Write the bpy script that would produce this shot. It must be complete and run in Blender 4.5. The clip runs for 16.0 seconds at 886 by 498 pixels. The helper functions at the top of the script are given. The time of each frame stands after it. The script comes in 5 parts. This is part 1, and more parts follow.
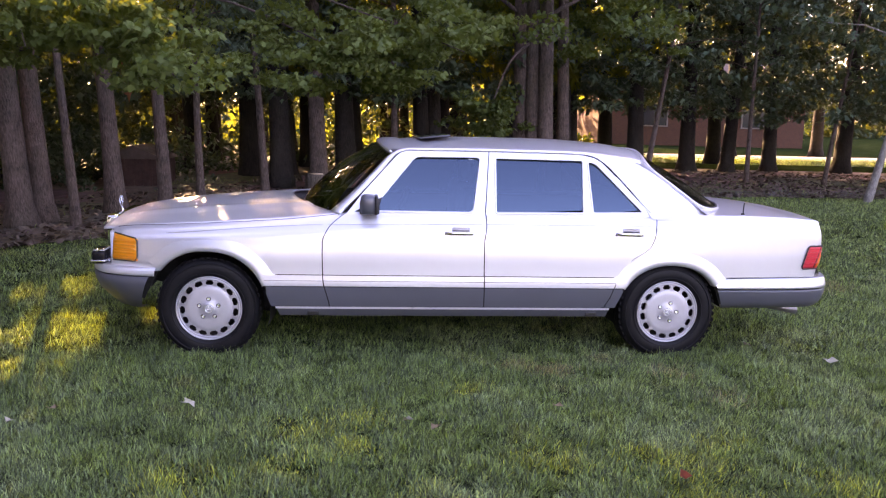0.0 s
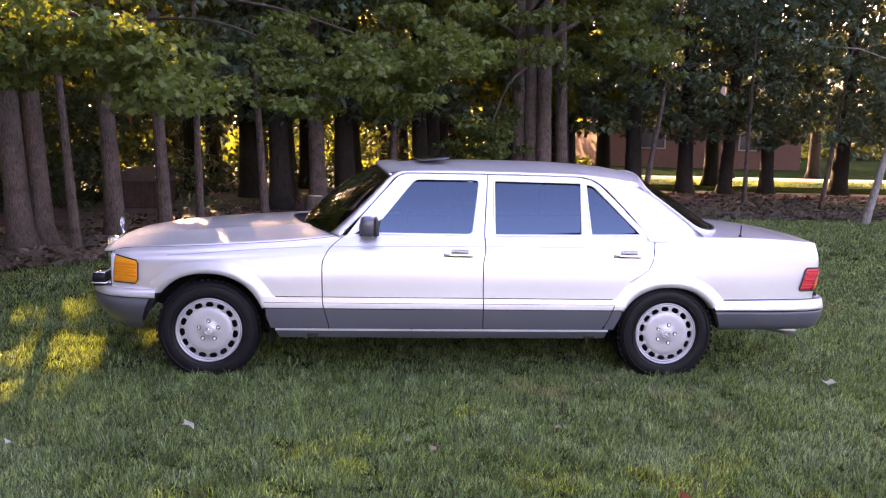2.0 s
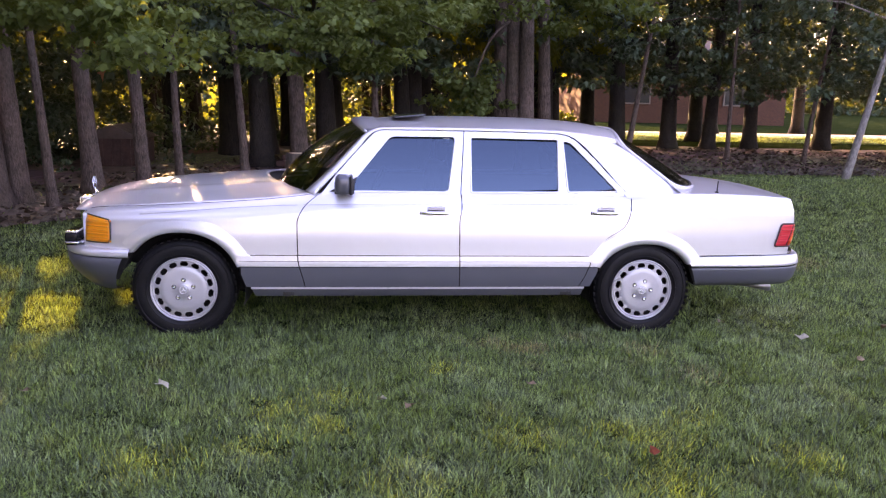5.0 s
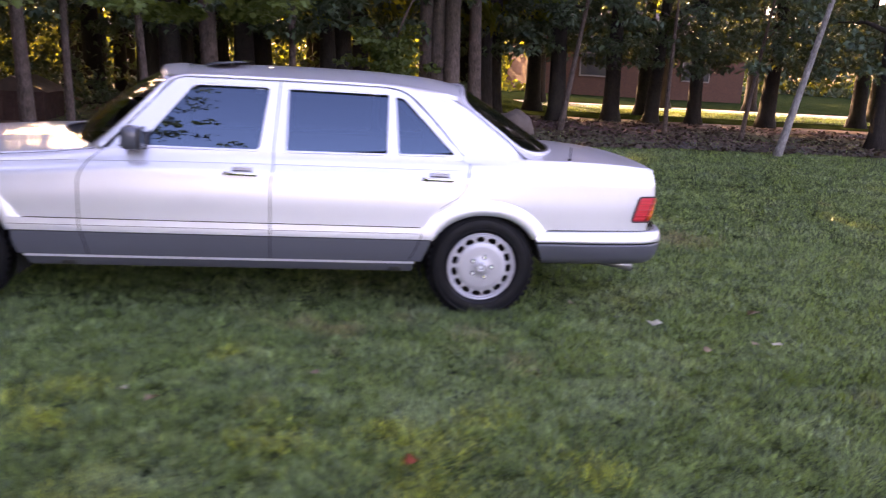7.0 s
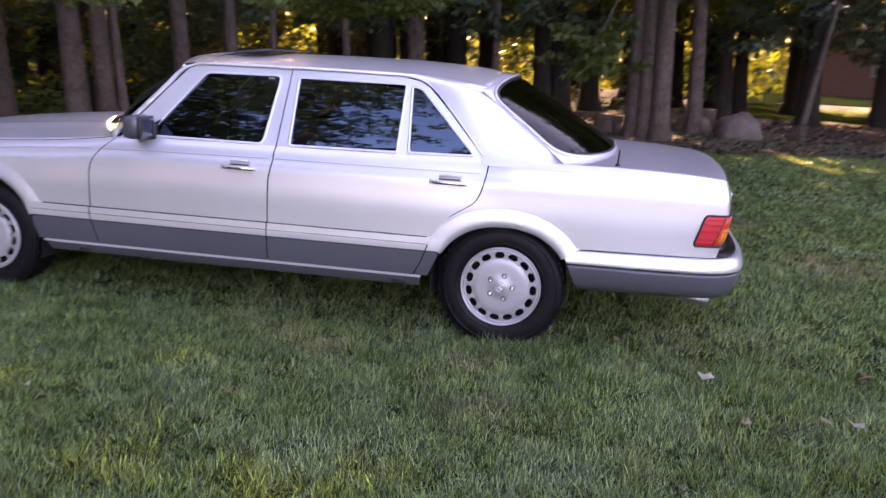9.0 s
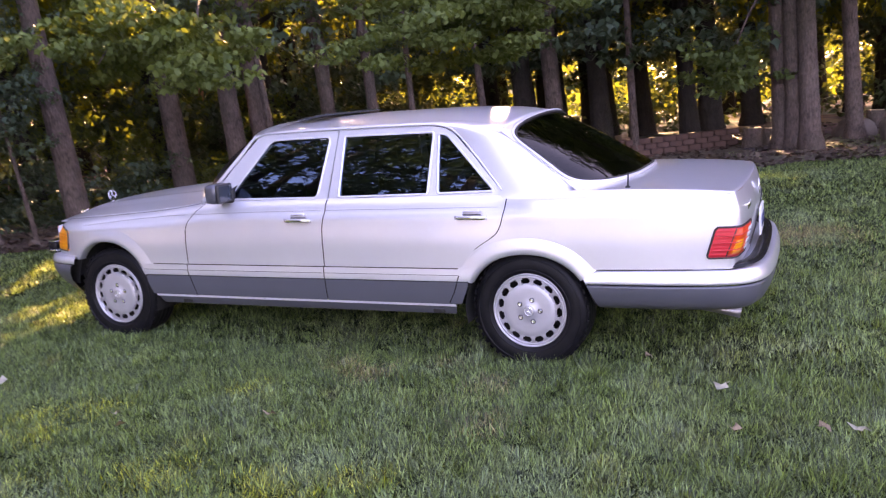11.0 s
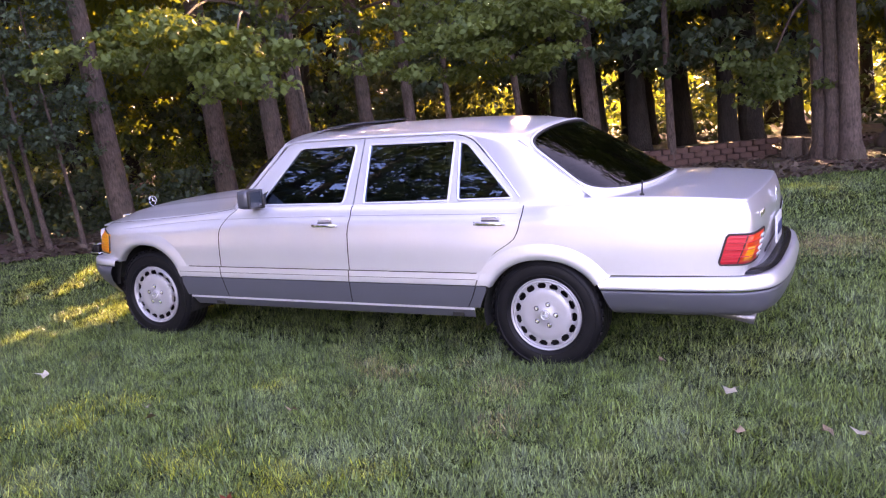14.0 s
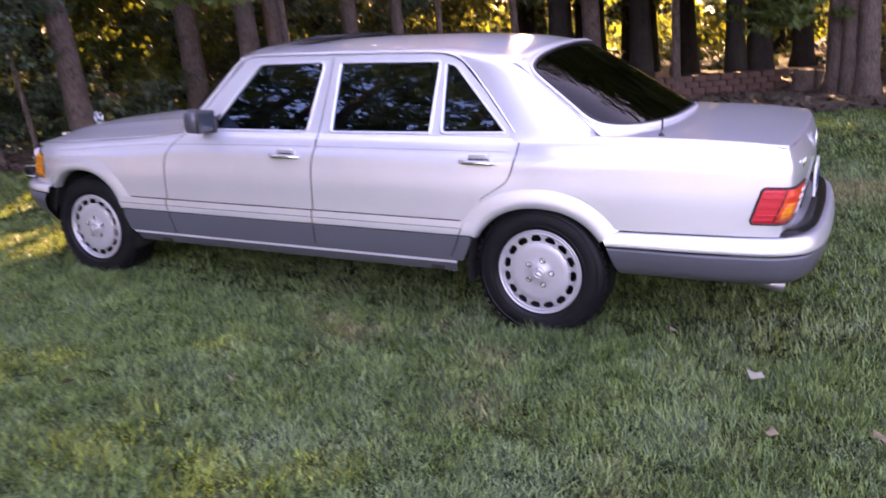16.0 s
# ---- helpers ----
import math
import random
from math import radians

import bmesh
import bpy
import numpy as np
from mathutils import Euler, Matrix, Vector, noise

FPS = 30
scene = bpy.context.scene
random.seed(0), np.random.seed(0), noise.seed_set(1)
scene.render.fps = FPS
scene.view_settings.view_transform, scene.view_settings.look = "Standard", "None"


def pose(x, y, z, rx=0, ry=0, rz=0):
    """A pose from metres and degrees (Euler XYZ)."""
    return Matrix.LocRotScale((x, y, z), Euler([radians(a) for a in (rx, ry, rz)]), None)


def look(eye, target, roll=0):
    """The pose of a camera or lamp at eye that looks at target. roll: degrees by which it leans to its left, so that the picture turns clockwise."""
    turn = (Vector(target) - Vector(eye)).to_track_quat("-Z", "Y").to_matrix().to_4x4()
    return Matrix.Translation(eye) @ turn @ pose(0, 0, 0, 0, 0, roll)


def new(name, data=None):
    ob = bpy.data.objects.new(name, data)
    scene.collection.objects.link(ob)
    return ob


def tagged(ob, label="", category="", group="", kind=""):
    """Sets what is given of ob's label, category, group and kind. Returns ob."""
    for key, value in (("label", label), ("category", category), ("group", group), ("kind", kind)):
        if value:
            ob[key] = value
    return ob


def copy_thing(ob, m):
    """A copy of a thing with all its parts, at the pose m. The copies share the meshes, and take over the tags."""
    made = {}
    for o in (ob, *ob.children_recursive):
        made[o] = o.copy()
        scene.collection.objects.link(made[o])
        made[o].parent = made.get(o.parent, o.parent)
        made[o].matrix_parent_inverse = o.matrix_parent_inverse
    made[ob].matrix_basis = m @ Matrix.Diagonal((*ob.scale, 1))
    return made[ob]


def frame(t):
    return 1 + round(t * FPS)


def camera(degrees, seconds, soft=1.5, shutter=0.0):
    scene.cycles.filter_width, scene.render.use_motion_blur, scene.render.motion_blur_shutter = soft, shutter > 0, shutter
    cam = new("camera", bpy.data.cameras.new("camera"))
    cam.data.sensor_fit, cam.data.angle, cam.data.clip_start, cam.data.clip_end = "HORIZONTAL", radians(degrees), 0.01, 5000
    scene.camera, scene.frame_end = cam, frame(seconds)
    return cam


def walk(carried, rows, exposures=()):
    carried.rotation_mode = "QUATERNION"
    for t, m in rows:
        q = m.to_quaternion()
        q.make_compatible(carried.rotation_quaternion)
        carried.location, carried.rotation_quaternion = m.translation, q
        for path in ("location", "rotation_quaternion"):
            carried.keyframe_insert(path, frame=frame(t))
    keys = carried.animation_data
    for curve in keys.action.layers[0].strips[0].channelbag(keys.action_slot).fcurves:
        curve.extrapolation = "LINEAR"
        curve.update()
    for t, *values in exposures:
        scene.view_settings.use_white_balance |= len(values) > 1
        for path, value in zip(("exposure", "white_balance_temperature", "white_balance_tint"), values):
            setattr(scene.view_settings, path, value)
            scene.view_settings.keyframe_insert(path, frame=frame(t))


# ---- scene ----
cam = camera(56.5, 16.0, soft=1.2, shutter=0.8)
PATH = [
    (0, (-0.545, -6.193, 1.607), (-0.35, -4.228, 1.285), 1.6),
    (0.5, (-0.551, -6.193, 1.606), (-0.357, -4.227, 1.298), 1.6),
    (1, (-0.556, -6.202, 1.61), (-0.364, -4.233, 1.32), 1.9),
    (1.5, (-0.557, -6.214, 1.608), (-0.363, -4.244, 1.32), 2.2),
    (2, (-0.55, -6.221, 1.614), (-0.353, -4.249, 1.344), 1.6),
    (2.5, (-0.549, -6.273, 1.598), (-0.361, -4.303, 1.31), 2.0),
    (3, (-0.541, -6.257, 1.599), (-0.341, -4.29, 1.297), 1.1),
    (3.5, (-0.547, -6.233, 1.591), (-0.323, -4.269, 1.289), 1.7),
    (3.7, (-0.538, -6.239, 1.615), (-0.313, -4.277, 1.301), 1.1),
    (5.8, (-0.362, -6.161, 1.617), (-0.125, -4.212, 1.238), 1.8),
    (6, (-0.237, -6.144, 1.565), (-0.032, -4.189, 1.191), 2.8),
    (6.5, (0.091, -5.977, 1.546), (0.241, -4.036, 1.087), 2.6),
    (7, (0.51, -5.707, 1.529), (0.821, -3.781, 1.089), 3.4),
    (7.5, (0.948, -5.519, 1.523), (1.104, -3.589, 1.024), 2.7),
    (8, (1.286, -5.222, 1.513), (1.32, -3.289, 1.003), 1.9),
    (8.5, (1.651, -5.007, 1.499), (1.437, -3.069, 1.053), 3.9),
    (9, (1.964, -5.027, 1.51), (1.623, -3.113, 1.042), 2.9),
    (9.5, (2.288, -5.123, 1.542), (1.728, -3.272, 1.033), 1.1),
    (9.7, (2.404, -5.06, 1.533), (1.8, -3.209, 1.077), 0.4),
    (11.8, (3.112, -5.171, 1.553), (2.231, -3.41, 1.203), -5.3),
    (12, (3.131, -5.179, 1.551), (2.242, -3.421, 1.206), -5.2),
    (12.5, (3.145, -5.182, 1.543), (2.262, -3.419, 1.205), -4.9),
    (13, (3.152, -5.183, 1.549), (2.256, -3.427, 1.209), -4.9),
    (13.5, (3.138, -5.192, 1.539), (2.242, -3.436, 1.202), -4.5),
    (14, (3.137, -5.197, 1.539), (2.237, -3.444, 1.197), -4.4),
    (14.5, (3.132, -5.202, 1.545), (2.238, -3.447, 1.196), -4.5),
    (15, (3.048, -5.05, 1.518), (2.165, -3.296, 1.14), -4.0),
    (15.5, (2.91, -4.756, 1.517), (1.992, -3.036, 1.072), -2.2),
    (16, (2.851, -4.517, 1.514), (1.986, -2.793, 0.984), -2.4),
]
walk(cam, [(t, look(eye, target, roll)) for t, eye, target, roll in PATH], [(0.0, 3.13, 7250, 54), (3.5, 3.16, 7250, 54), (7.0, 3.00, 7200, 54), (9.0, 2.96, 7200, 54), (12.0, 3.42, 7150, 60), (14.5, 3.42, 7150, 60), (15.3, 3.46, 7150, 60), (16.0, 3.24, 7150, 60)])

# ---- light ----
SUN = Vector((-0.29, 0.93, 0.31)).normalized()      # towards the sun, low behind the woods
world = bpy.data.worlds.new("sky")
scene.world = world
world.use_nodes = True
wn, wl = world.node_tree.nodes, world.node_tree.links
sky = wn.new("ShaderNodeTexSky")
sky.sky_type, sky.sun_disc = "NISHITA", False
sky.air_density, sky.dust_density = 1.1, 4.0
sky.sun_elevation, sky.sun_rotation = math.asin(SUN.z), math.atan2(SUN.x, SUN.y)
wl.new(sky.outputs[0], wn["Background"].inputs[0])
wn["Background"].inputs[1].default_value = 0.15
sun = new("sun", bpy.data.lights.new("sun", "SUN"))
sun.data.energy, sun.data.angle, sun.data.color = 3.4, radians(0.4), (1.0, 0.79, 0.34)
sun.matrix_world = look(SUN * 60, (0, 0, 0))


# ---- materials ----
def material(name):
    m = bpy.data.materials.new(name)
    m.use_nodes = True
    return m, m.node_tree.nodes, m.node_tree.links, m.node_tree.nodes["Principled BSDF"]


def noise_node(n, l, scale, detail=4.0, rough=0.6, coord="Object"):
    c, t = n.new("ShaderNodeTexCoord"), n.new("ShaderNodeTexNoise")
    t.inputs["Scale"].default_value, t.inputs["Detail"].default_value, t.inputs["Roughness"].default_value = scale, detail, rough
    l.new(c.outputs[coord], t.inputs["Vector"])
    return t


def ramp(n, l, source, stops):
    r = n.new("ShaderNodeValToRGB")
    while len(r.color_ramp.elements) < len(stops):
        r.color_ramp.elements.new(0.5)
    for e, (p, c) in zip(r.color_ramp.elements, stops):
        e.position, e.color = p, (*c, 1)
    l.new(source, r.inputs[0])
    return r


def mixed(n, l, fac, a, b, kind="MIX"):
    m = n.new("ShaderNodeMix")
    m.data_type, m.blend_type = "RGBA", kind
    for socket, v in ((0, fac), (6, a), (7, b)):
        if isinstance(v, (int, float)):
            m.inputs[socket].default_value = v
        elif isinstance(v, tuple):
            m.inputs[socket].default_value = (*v, 1)
        else:
            l.new(v, m.inputs[socket])
    return m.outputs[2]


def bump(n, l, b, height, strength=0.3, distance=0.01):
    k = n.new("ShaderNodeBump")
    k.inputs["Strength"].default_value, k.inputs["Distance"].default_value = strength, distance
    l.new(height, k.inputs["Height"])
    l.new(k.outputs[0], b.inputs["Normal"])


def plain(name, colour, rough, metal=0.0, coat=0.0, vary=0.12, scale=9.0, grain=0.0):
    """A surface with slight stains, wear in the gloss and a fine relief."""
    m, n, l, b = material(name)
    t = noise_node(n, l, scale)
    dark = tuple(c * (1 - vary) for c in colour)
    light = tuple(min(1, c * (1 + vary)) for c in colour)
    r = ramp(n, l, t.outputs[0], [(0.3, dark), (0.7, light)])
    l.new(r.outputs[0], b.inputs["Base Color"])
    b.inputs["Roughness"].default_value = rough
    if metal < 0.5:
        g = ramp(n, l, noise_node(n, l, scale * 3).outputs[0], [(0.3, (rough * 0.85,) * 3), (0.7, (min(1, rough * 1.15),) * 3)])
        l.new(g.outputs[0], b.inputs["Roughness"])
    b.inputs["Metallic"].default_value = metal
    b.inputs["Coat Weight"].default_value = coat
    b.inputs["Coat Roughness"].default_value = 0.04
    if grain:
        bump(n, l, b, noise_node(n, l, 400.0).outputs[0], grain, 0.002)
    return m


SILVER = plain("silver_metallic_paint", (0.82, 0.83, 0.89), 0.36, 0.70, 0.7, 0.02, 3.0)
GREY_PAINT = plain("grey_satin_cladding", (0.105, 0.110, 0.132), 0.38, 0.2, 0.2, 0.05, 2.0)
CHROME = plain("chrome", (0.85, 0.85, 0.87), 0.08, 1.0, 0.0, 0.03)
BRIGHT = plain("bright_trim", (0.78, 0.77, 0.82), 0.32, 0.35, 0.4, 0.02, 2.0)
BLACK = plain("black_plastic", (0.02, 0.02, 0.022), 0.45, 0.0, 0.0, 0.2, 20.0, 0.1)
RUBBER = plain("tyre_rubber", (0.007, 0.007, 0.009), 0.5, 0.0, 0.0, 0.3, 14.0, 0.25)
ALLOY = plain("silver_alloy", (0.54, 0.535, 0.57), 0.48, 0.55, 0.1, 0.05, 12.0)
RUBBER.node_tree.nodes["Principled BSDF"].inputs["Specular IOR Level"].default_value = 0.22
PAD = plain("black_glossy_pad", (0.010, 0.010, 0.012), 0.24, 0.0, 0.0, 0.2, 12.0)
PAD.node_tree.nodes["Principled BSDF"].inputs["Specular IOR Level"].default_value = 0.2
MUFFLER = plain("dull_steel_pipe", (0.30, 0.29, 0.31), 0.38, 0.8, 0.0, 0.2, 20.0)
DARK = plain("dark_underbody", (0.012, 0.012, 0.012), 0.9, 0.0, 0.0, 0.3)
SEAT = plain("dark_leather", (0.03, 0.03, 0.035), 0.5, 0.0, 0.0, 0.2, 12.0, 0.2)
MIRROR_CASE = plain("satin_grey_mirror", (0.10, 0.105, 0.13), 0.32, 0.3, 0.4, 0.05, 6.0)
PLATE = plain("plate_enamel", (0.75, 0.75, 0.76), 0.35, 0.0, 0.3, 0.04)
INK = plain("plate_ink", (0.03, 0.04, 0.12), 0.4)


def lens(name, colour, glow):
    m, n, l, b = material(name)
    w = n.new("ShaderNodeTexWave")
    w.inputs["Scale"].default_value = 18.0
    w.bands_direction = "Z"
    c = n.new("ShaderNodeTexCoord")
    l.new(c.outputs["Object"], w.inputs["Vector"])
    r = ramp(n, l, w.outputs["Fac"], [(0.2, tuple(v * 0.88 for v in colour)), (0.8, colour)])
    l.new(r.outputs[0], b.inputs["Base Color"])
    b.inputs["Roughness"].default_value, b.inputs["Coat Weight"].default_value = 0.3, 0.05
    b.inputs["Subsurface Weight"].default_value = glow
    b.inputs["Subsurface Radius"].default_value = (0.02, 0.01, 0.004)
    bump(n, l, b, w.outputs["Fac"], 0.15, 0.004)
    return m


AMBER = lens("amber_lens", (0.93, 0.31, 0.004), 0.2)
RED = lens("red_lens", (0.78, 0.035, 0.05), 0.2)
ORANGE = lens("orange_lens", (0.85, 0.075, 0.012), 0.2)
CLEAR = lens("clear_lens", (0.75, 0.76, 0.78), 0.0)


def glazing(name, tint, index=2.05, reflection_tint=(0.50, 0.73, 1.0)):
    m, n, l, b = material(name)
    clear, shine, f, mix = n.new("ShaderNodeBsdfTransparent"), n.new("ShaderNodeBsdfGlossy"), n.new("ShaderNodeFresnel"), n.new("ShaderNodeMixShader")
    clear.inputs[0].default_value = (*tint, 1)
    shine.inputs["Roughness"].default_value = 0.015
    # colours the reflections; the default puts the blue of the sky into them
    shine.inputs[0].default_value = (*reflection_tint, 1)
    f.inputs["IOR"].default_value = index
    l.new(f.outputs[0], mix.inputs[0])
    l.new(clear.outputs[0], mix.inputs[1])
    l.new(shine.outputs[0], mix.inputs[2])
    l.new(mix.outputs[0], n["Material Output"].inputs[0])
    return m


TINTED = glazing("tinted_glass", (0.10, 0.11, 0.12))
SCREEN_GLASS = glazing("screen_glass", (0.04, 0.043, 0.05), 1.40, (0.68, 0.72, 0.76))
WINDSCREEN = glazing("windscreen_glass", (0.10, 0.11, 0.11), 2.0, (1.0, 0.98, 0.95))


def bark(name, a, b2):
    m, n, l, b = material(name)
    c, mp = n.new("ShaderNodeTexCoord"), n.new("ShaderNodeMapping")
    mp.inputs["Scale"].default_value = (30, 30, 9)
    t = n.new("ShaderNodeTexNoise")
    t.inputs["Scale"].default_value, t.inputs["Detail"].default_value = 1.6, 7.0
    l.new(c.outputs["Object"], mp.inputs[0])
    l.new(mp.outputs[0], t.inputs["Vector"])
    blotch = noise_node(n, l, 5.0, 5.0, 0.65)
    r = ramp(n, l, mixed(n, l, 0.5, t.outputs[0], blotch.outputs[0]), [(0.36, a), (0.50, tuple((u + v) * 0.5 for u, v in zip(a, b2))), (0.64, b2)])
    moss = ramp(n, l, noise_node(n, l, 1.1).outputs[0], [(0.45, (0, 0, 0)), (0.75, (0.55, 0.55, 0.55))])
    l.new(mixed(n, l, moss.outputs[0], r.outputs[0], (0.055, 0.058, 0.036)), b.inputs["Base Color"])
    b.inputs["Roughness"].default_value = 0.9
    bump(n, l, b, t.outputs[0], 0.9, 0.03)
    return m


BARK = bark("grey_brown_bark", (0.040, 0.027, 0.022), (0.165, 0.115, 0.095))
# for trunks deeper in the woods: forest shade put into the bark colour
BARK_SHADED = bark("shade_darkened_bark", (0.011, 0.008, 0.007), (0.040, 0.030, 0.024))
BARK_PALE = bark("pale_bark", (0.16, 0.145, 0.13), (0.38, 0.35, 0.33))


def foliage(name, dark, light, through_colour, share):
    m, n, l, b = material(name)
    geo = n.new("ShaderNodeNewGeometry")
    r = ramp(n, l, geo.outputs["Random Per Island"], [(0.0, dark), (0.85, light), (1.0, tuple(min(1, v * 1.5) for v in light))])
    tint = mixed(n, l, noise_node(n, l, 0.8).outputs[0], r.outputs[0], tuple(v * 0.7 for v in dark))
    l.new(tint, b.inputs["Base Color"])
    b.inputs["Roughness"].default_value, b.inputs["Specular IOR Level"].default_value = 0.5, 0.2
    t, mix = n.new("ShaderNodeBsdfTranslucent"), n.new("ShaderNodeMixShader")
    l.new(mixed(n, l, geo.outputs["Random Per Island"], through_colour, tuple(v * 0.6 for v in through_colour)), t.inputs[0])
    mix.inputs[0].default_value = share
    l.new(b.outputs[0], mix.inputs[1])
    l.new(t.outputs[0], mix.inputs[2])
    l.new(mix.outputs[0], n["Material Output"].inputs[0])
    return m


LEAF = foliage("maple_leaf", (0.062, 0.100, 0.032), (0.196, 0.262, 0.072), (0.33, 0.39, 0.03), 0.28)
# darker copy of LEAF, with the inner crowns' shade in its colour
LEAF_SHADED = foliage("shaded_maple_leaf", (0.040, 0.074, 0.030), (0.148, 0.205, 0.068), (0.36, 0.42, 0.02), 0.30)
LEAF_DARK = foliage("dark_leaf", (0.034, 0.066, 0.046), (0.120, 0.184, 0.112), (0.22, 0.24, 0.03), 0.20)
LEAF_FAR = foliage("woodland_leaf", (0.030, 0.050, 0.014), (0.070, 0.100, 0.022), (0.46, 0.48, 0.03), 0.48)


def lawn_material(name, blades):
    m, n, l, b = material(name)
    big = noise_node(n, l, 0.55, 3.0)
    mid = noise_node(n, l, 2.6, 4.0)
    base = ramp(n, l, mid.outputs[0], [(0.30, (0.084, 0.136, 0.049)), (0.55, (0.118, 0.184, 0.065)), (0.78, (0.158, 0.220, 0.083))])
    spots = ramp(n, l, big.outputs[0], [(0.60, (0, 0, 0)), (0.76, (0.75, 0.75, 0.75))])
    col = mixed(n, l, spots.outputs[0], base.outputs[0], (0.185, 0.205, 0.048))
    straw = ramp(n, l, noise_node(n, l, 1.7, 5.0, 0.65, "Object").outputs[0], [(0.60, (0, 0, 0)), (0.72, (0.55, 0.55, 0.55))])
    col = mixed(n, l, straw.outputs[0], col, (0.190, 0.180, 0.088))
    pale = ramp(n, l, noise_node(n, l, 1.15, 4.0, 0.6).outputs[0], [(0.52, (0, 0, 0)), (0.66, (0.7, 0.7, 0.7))])
    col = mixed(n, l, pale.outputs[0], col, (0.178, 0.248, 0.145))
    if blades:
        geo = n.new("ShaderNodeNewGeometry")
        v = ramp(n, l, geo.outputs["Random Per Island"], [(0.0, (0.16, 0.16, 0.16)), (0.55, (0.95, 0.95, 0.95)), (0.97, (2.6, 2.55, 2.4))])
        col = mixed(n, l, 1.0, col, v.outputs[0], "MULTIPLY")
        t, mix = n.new("ShaderNodeBsdfTranslucent"), n.new("ShaderNodeMixShader")
        l.new(mixed(n, l, 1.0, col, (2.5, 2.15, 0.35), "MULTIPLY"), t.inputs[0])
        mix.inputs[0].default_value = 0.25
        b.inputs["Specular IOR Level"].default_value = 0.55
        l.new(b.outputs[0], mix.inputs[1])
        l.new(t.outputs[0], mix.inputs[2])
        l.new(mix.outputs[0], n["Material Output"].inputs[0])
    else:
        # soil darkened to put the shade between the blades into its colour
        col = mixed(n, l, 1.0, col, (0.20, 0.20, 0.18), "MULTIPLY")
        b.inputs["Specular IOR Level"].default_value = 0.0
        bump(n, l, b, noise_node(n, l, 60.0).outputs[0], 1.0, 0.05)
    l.new(col, b.inputs["Base Color"])
    b.inputs["Roughness"].default_value = 0.36 if blades else 1.0
    return m


LAWN = lawn_material("shade_darkened_soil", False)
BLADE = lawn_material("grass_blade", True)


def litter():
    m, n, l, b = material("leaf_litter")
    t = noise_node(n, l, 3.0, 8.0, 0.7)
    v = n.new("ShaderNodeTexVoronoi")
    v.inputs["Scale"].default_value = 14.0
    r = ramp(n, l, t.outputs[0], [(0.3, (0.045, 0.031, 0.022)), (0.55, (0.120, 0.086, 0.062)), (0.75, (0.22, 0.165, 0.120))])
    l.new(mixed(n, l, 0.35, r.outputs[0], v.outputs["Color"], "OVERLAY"), b.inputs["Base Color"])
    b.inputs["Roughness"].default_value = 0.95
    bump(n, l, b, v.outputs["Distance"], 0.8, 0.04)
    return m


LITTER = litter()
LITTER_LEAF = foliage("litter_leaf", (0.050, 0.036, 0.028), (0.23, 0.175, 0.135), (0.20, 0.12, 0.04), 0.10)
ROCK = plain("weathered_rock", (0.13, 0.10, 0.085), 0.9, 0, 0, 0.35, 3.0, 0.6)
BLOCK = plain("rusty_concrete_block", (0.085, 0.045, 0.035), 0.92, 0, 0, 0.3, 6.0, 0.6)
ROOFING = plain("brown_shingle", (0.09, 0.065, 0.055), 0.9, 0, 0, 0.25, 4.0, 0.5)
BOARD = plain("red_brown_board", (0.06, 0.030, 0.024), 0.85, 0, 0, 0.25, 5.0, 0.4)
TRIM = plain("weathered_trim", (0.22, 0.18, 0.15), 0.6, 0, 0, 0.06)
PANE = plain("dark_window", (0.03, 0.035, 0.04), 0.08, 0, 0.4, 0.1)
GRAVEL = plain("pale_gravel", (0.42, 0.38, 0.33), 0.9, 0, 0, 0.25, 3.0, 0.5)
LEAF_DRY = plain("dry_leaf", (0.52, 0.38, 0.25), 0.8, 0, 0, 0.3, 30.0)
LEAF_PALE = plain("pale_fallen_leaf", (0.74, 0.70, 0.54), 0.7, 0, 0, 0.2, 30.0)
LEAF_DEAD = plain("dead_leaf", (0.46, 0.20, 0.10), 0.7, 0, 0, 0.25, 25.0)
LEAF_RED = plain("red_fallen_leaf", (0.42, 0.09, 0.04), 0.75, 0, 0, 0.2, 30.0)


def brick_wall():
    m, n, l, b = material("brick_wall")
    c, k = n.new("ShaderNodeTexCoord"), n.new("ShaderNodeTexBrick")
    mp = n.new("ShaderNodeMapping")
    mp.inputs["Rotation"].default_value = (radians(90), 0, 0)
    l.new(c.outputs["Object"], mp.inputs[0])
    l.new(mp.outputs[0], k.inputs["Vector"])
    k.inputs["Scale"].default_value = 4.4
    k.inputs["Color1"].default_value, k.inputs["Color2"].default_value = (0.150, 0.064, 0.036, 1), (0.115, 0.048, 0.028, 1)
    k.inputs["Mortar"].default_value = (0.06, 0.032, 0.024, 1)
    l.new(k.outputs[0], b.inputs["Base Color"])
    b.inputs["Roughness"].default_value = 0.9
    return m


BRICK = brick_wall()


# ---- mesh helpers ----
def link(name, verts, faces, mat, parent=None, label="", smooth=True):
    me = bpy.data.meshes.new(name)
    me.from_pydata([tuple(v) for v in verts], [], faces)
    me.materials.append(mat)
    me.polygons.foreach_set("use_smooth", [smooth] * len(me.polygons))
    me.update()
    ob = new(name, me)
    if parent:
        ob.parent = parent
    if label:
        tagged(ob, label)
    return ob


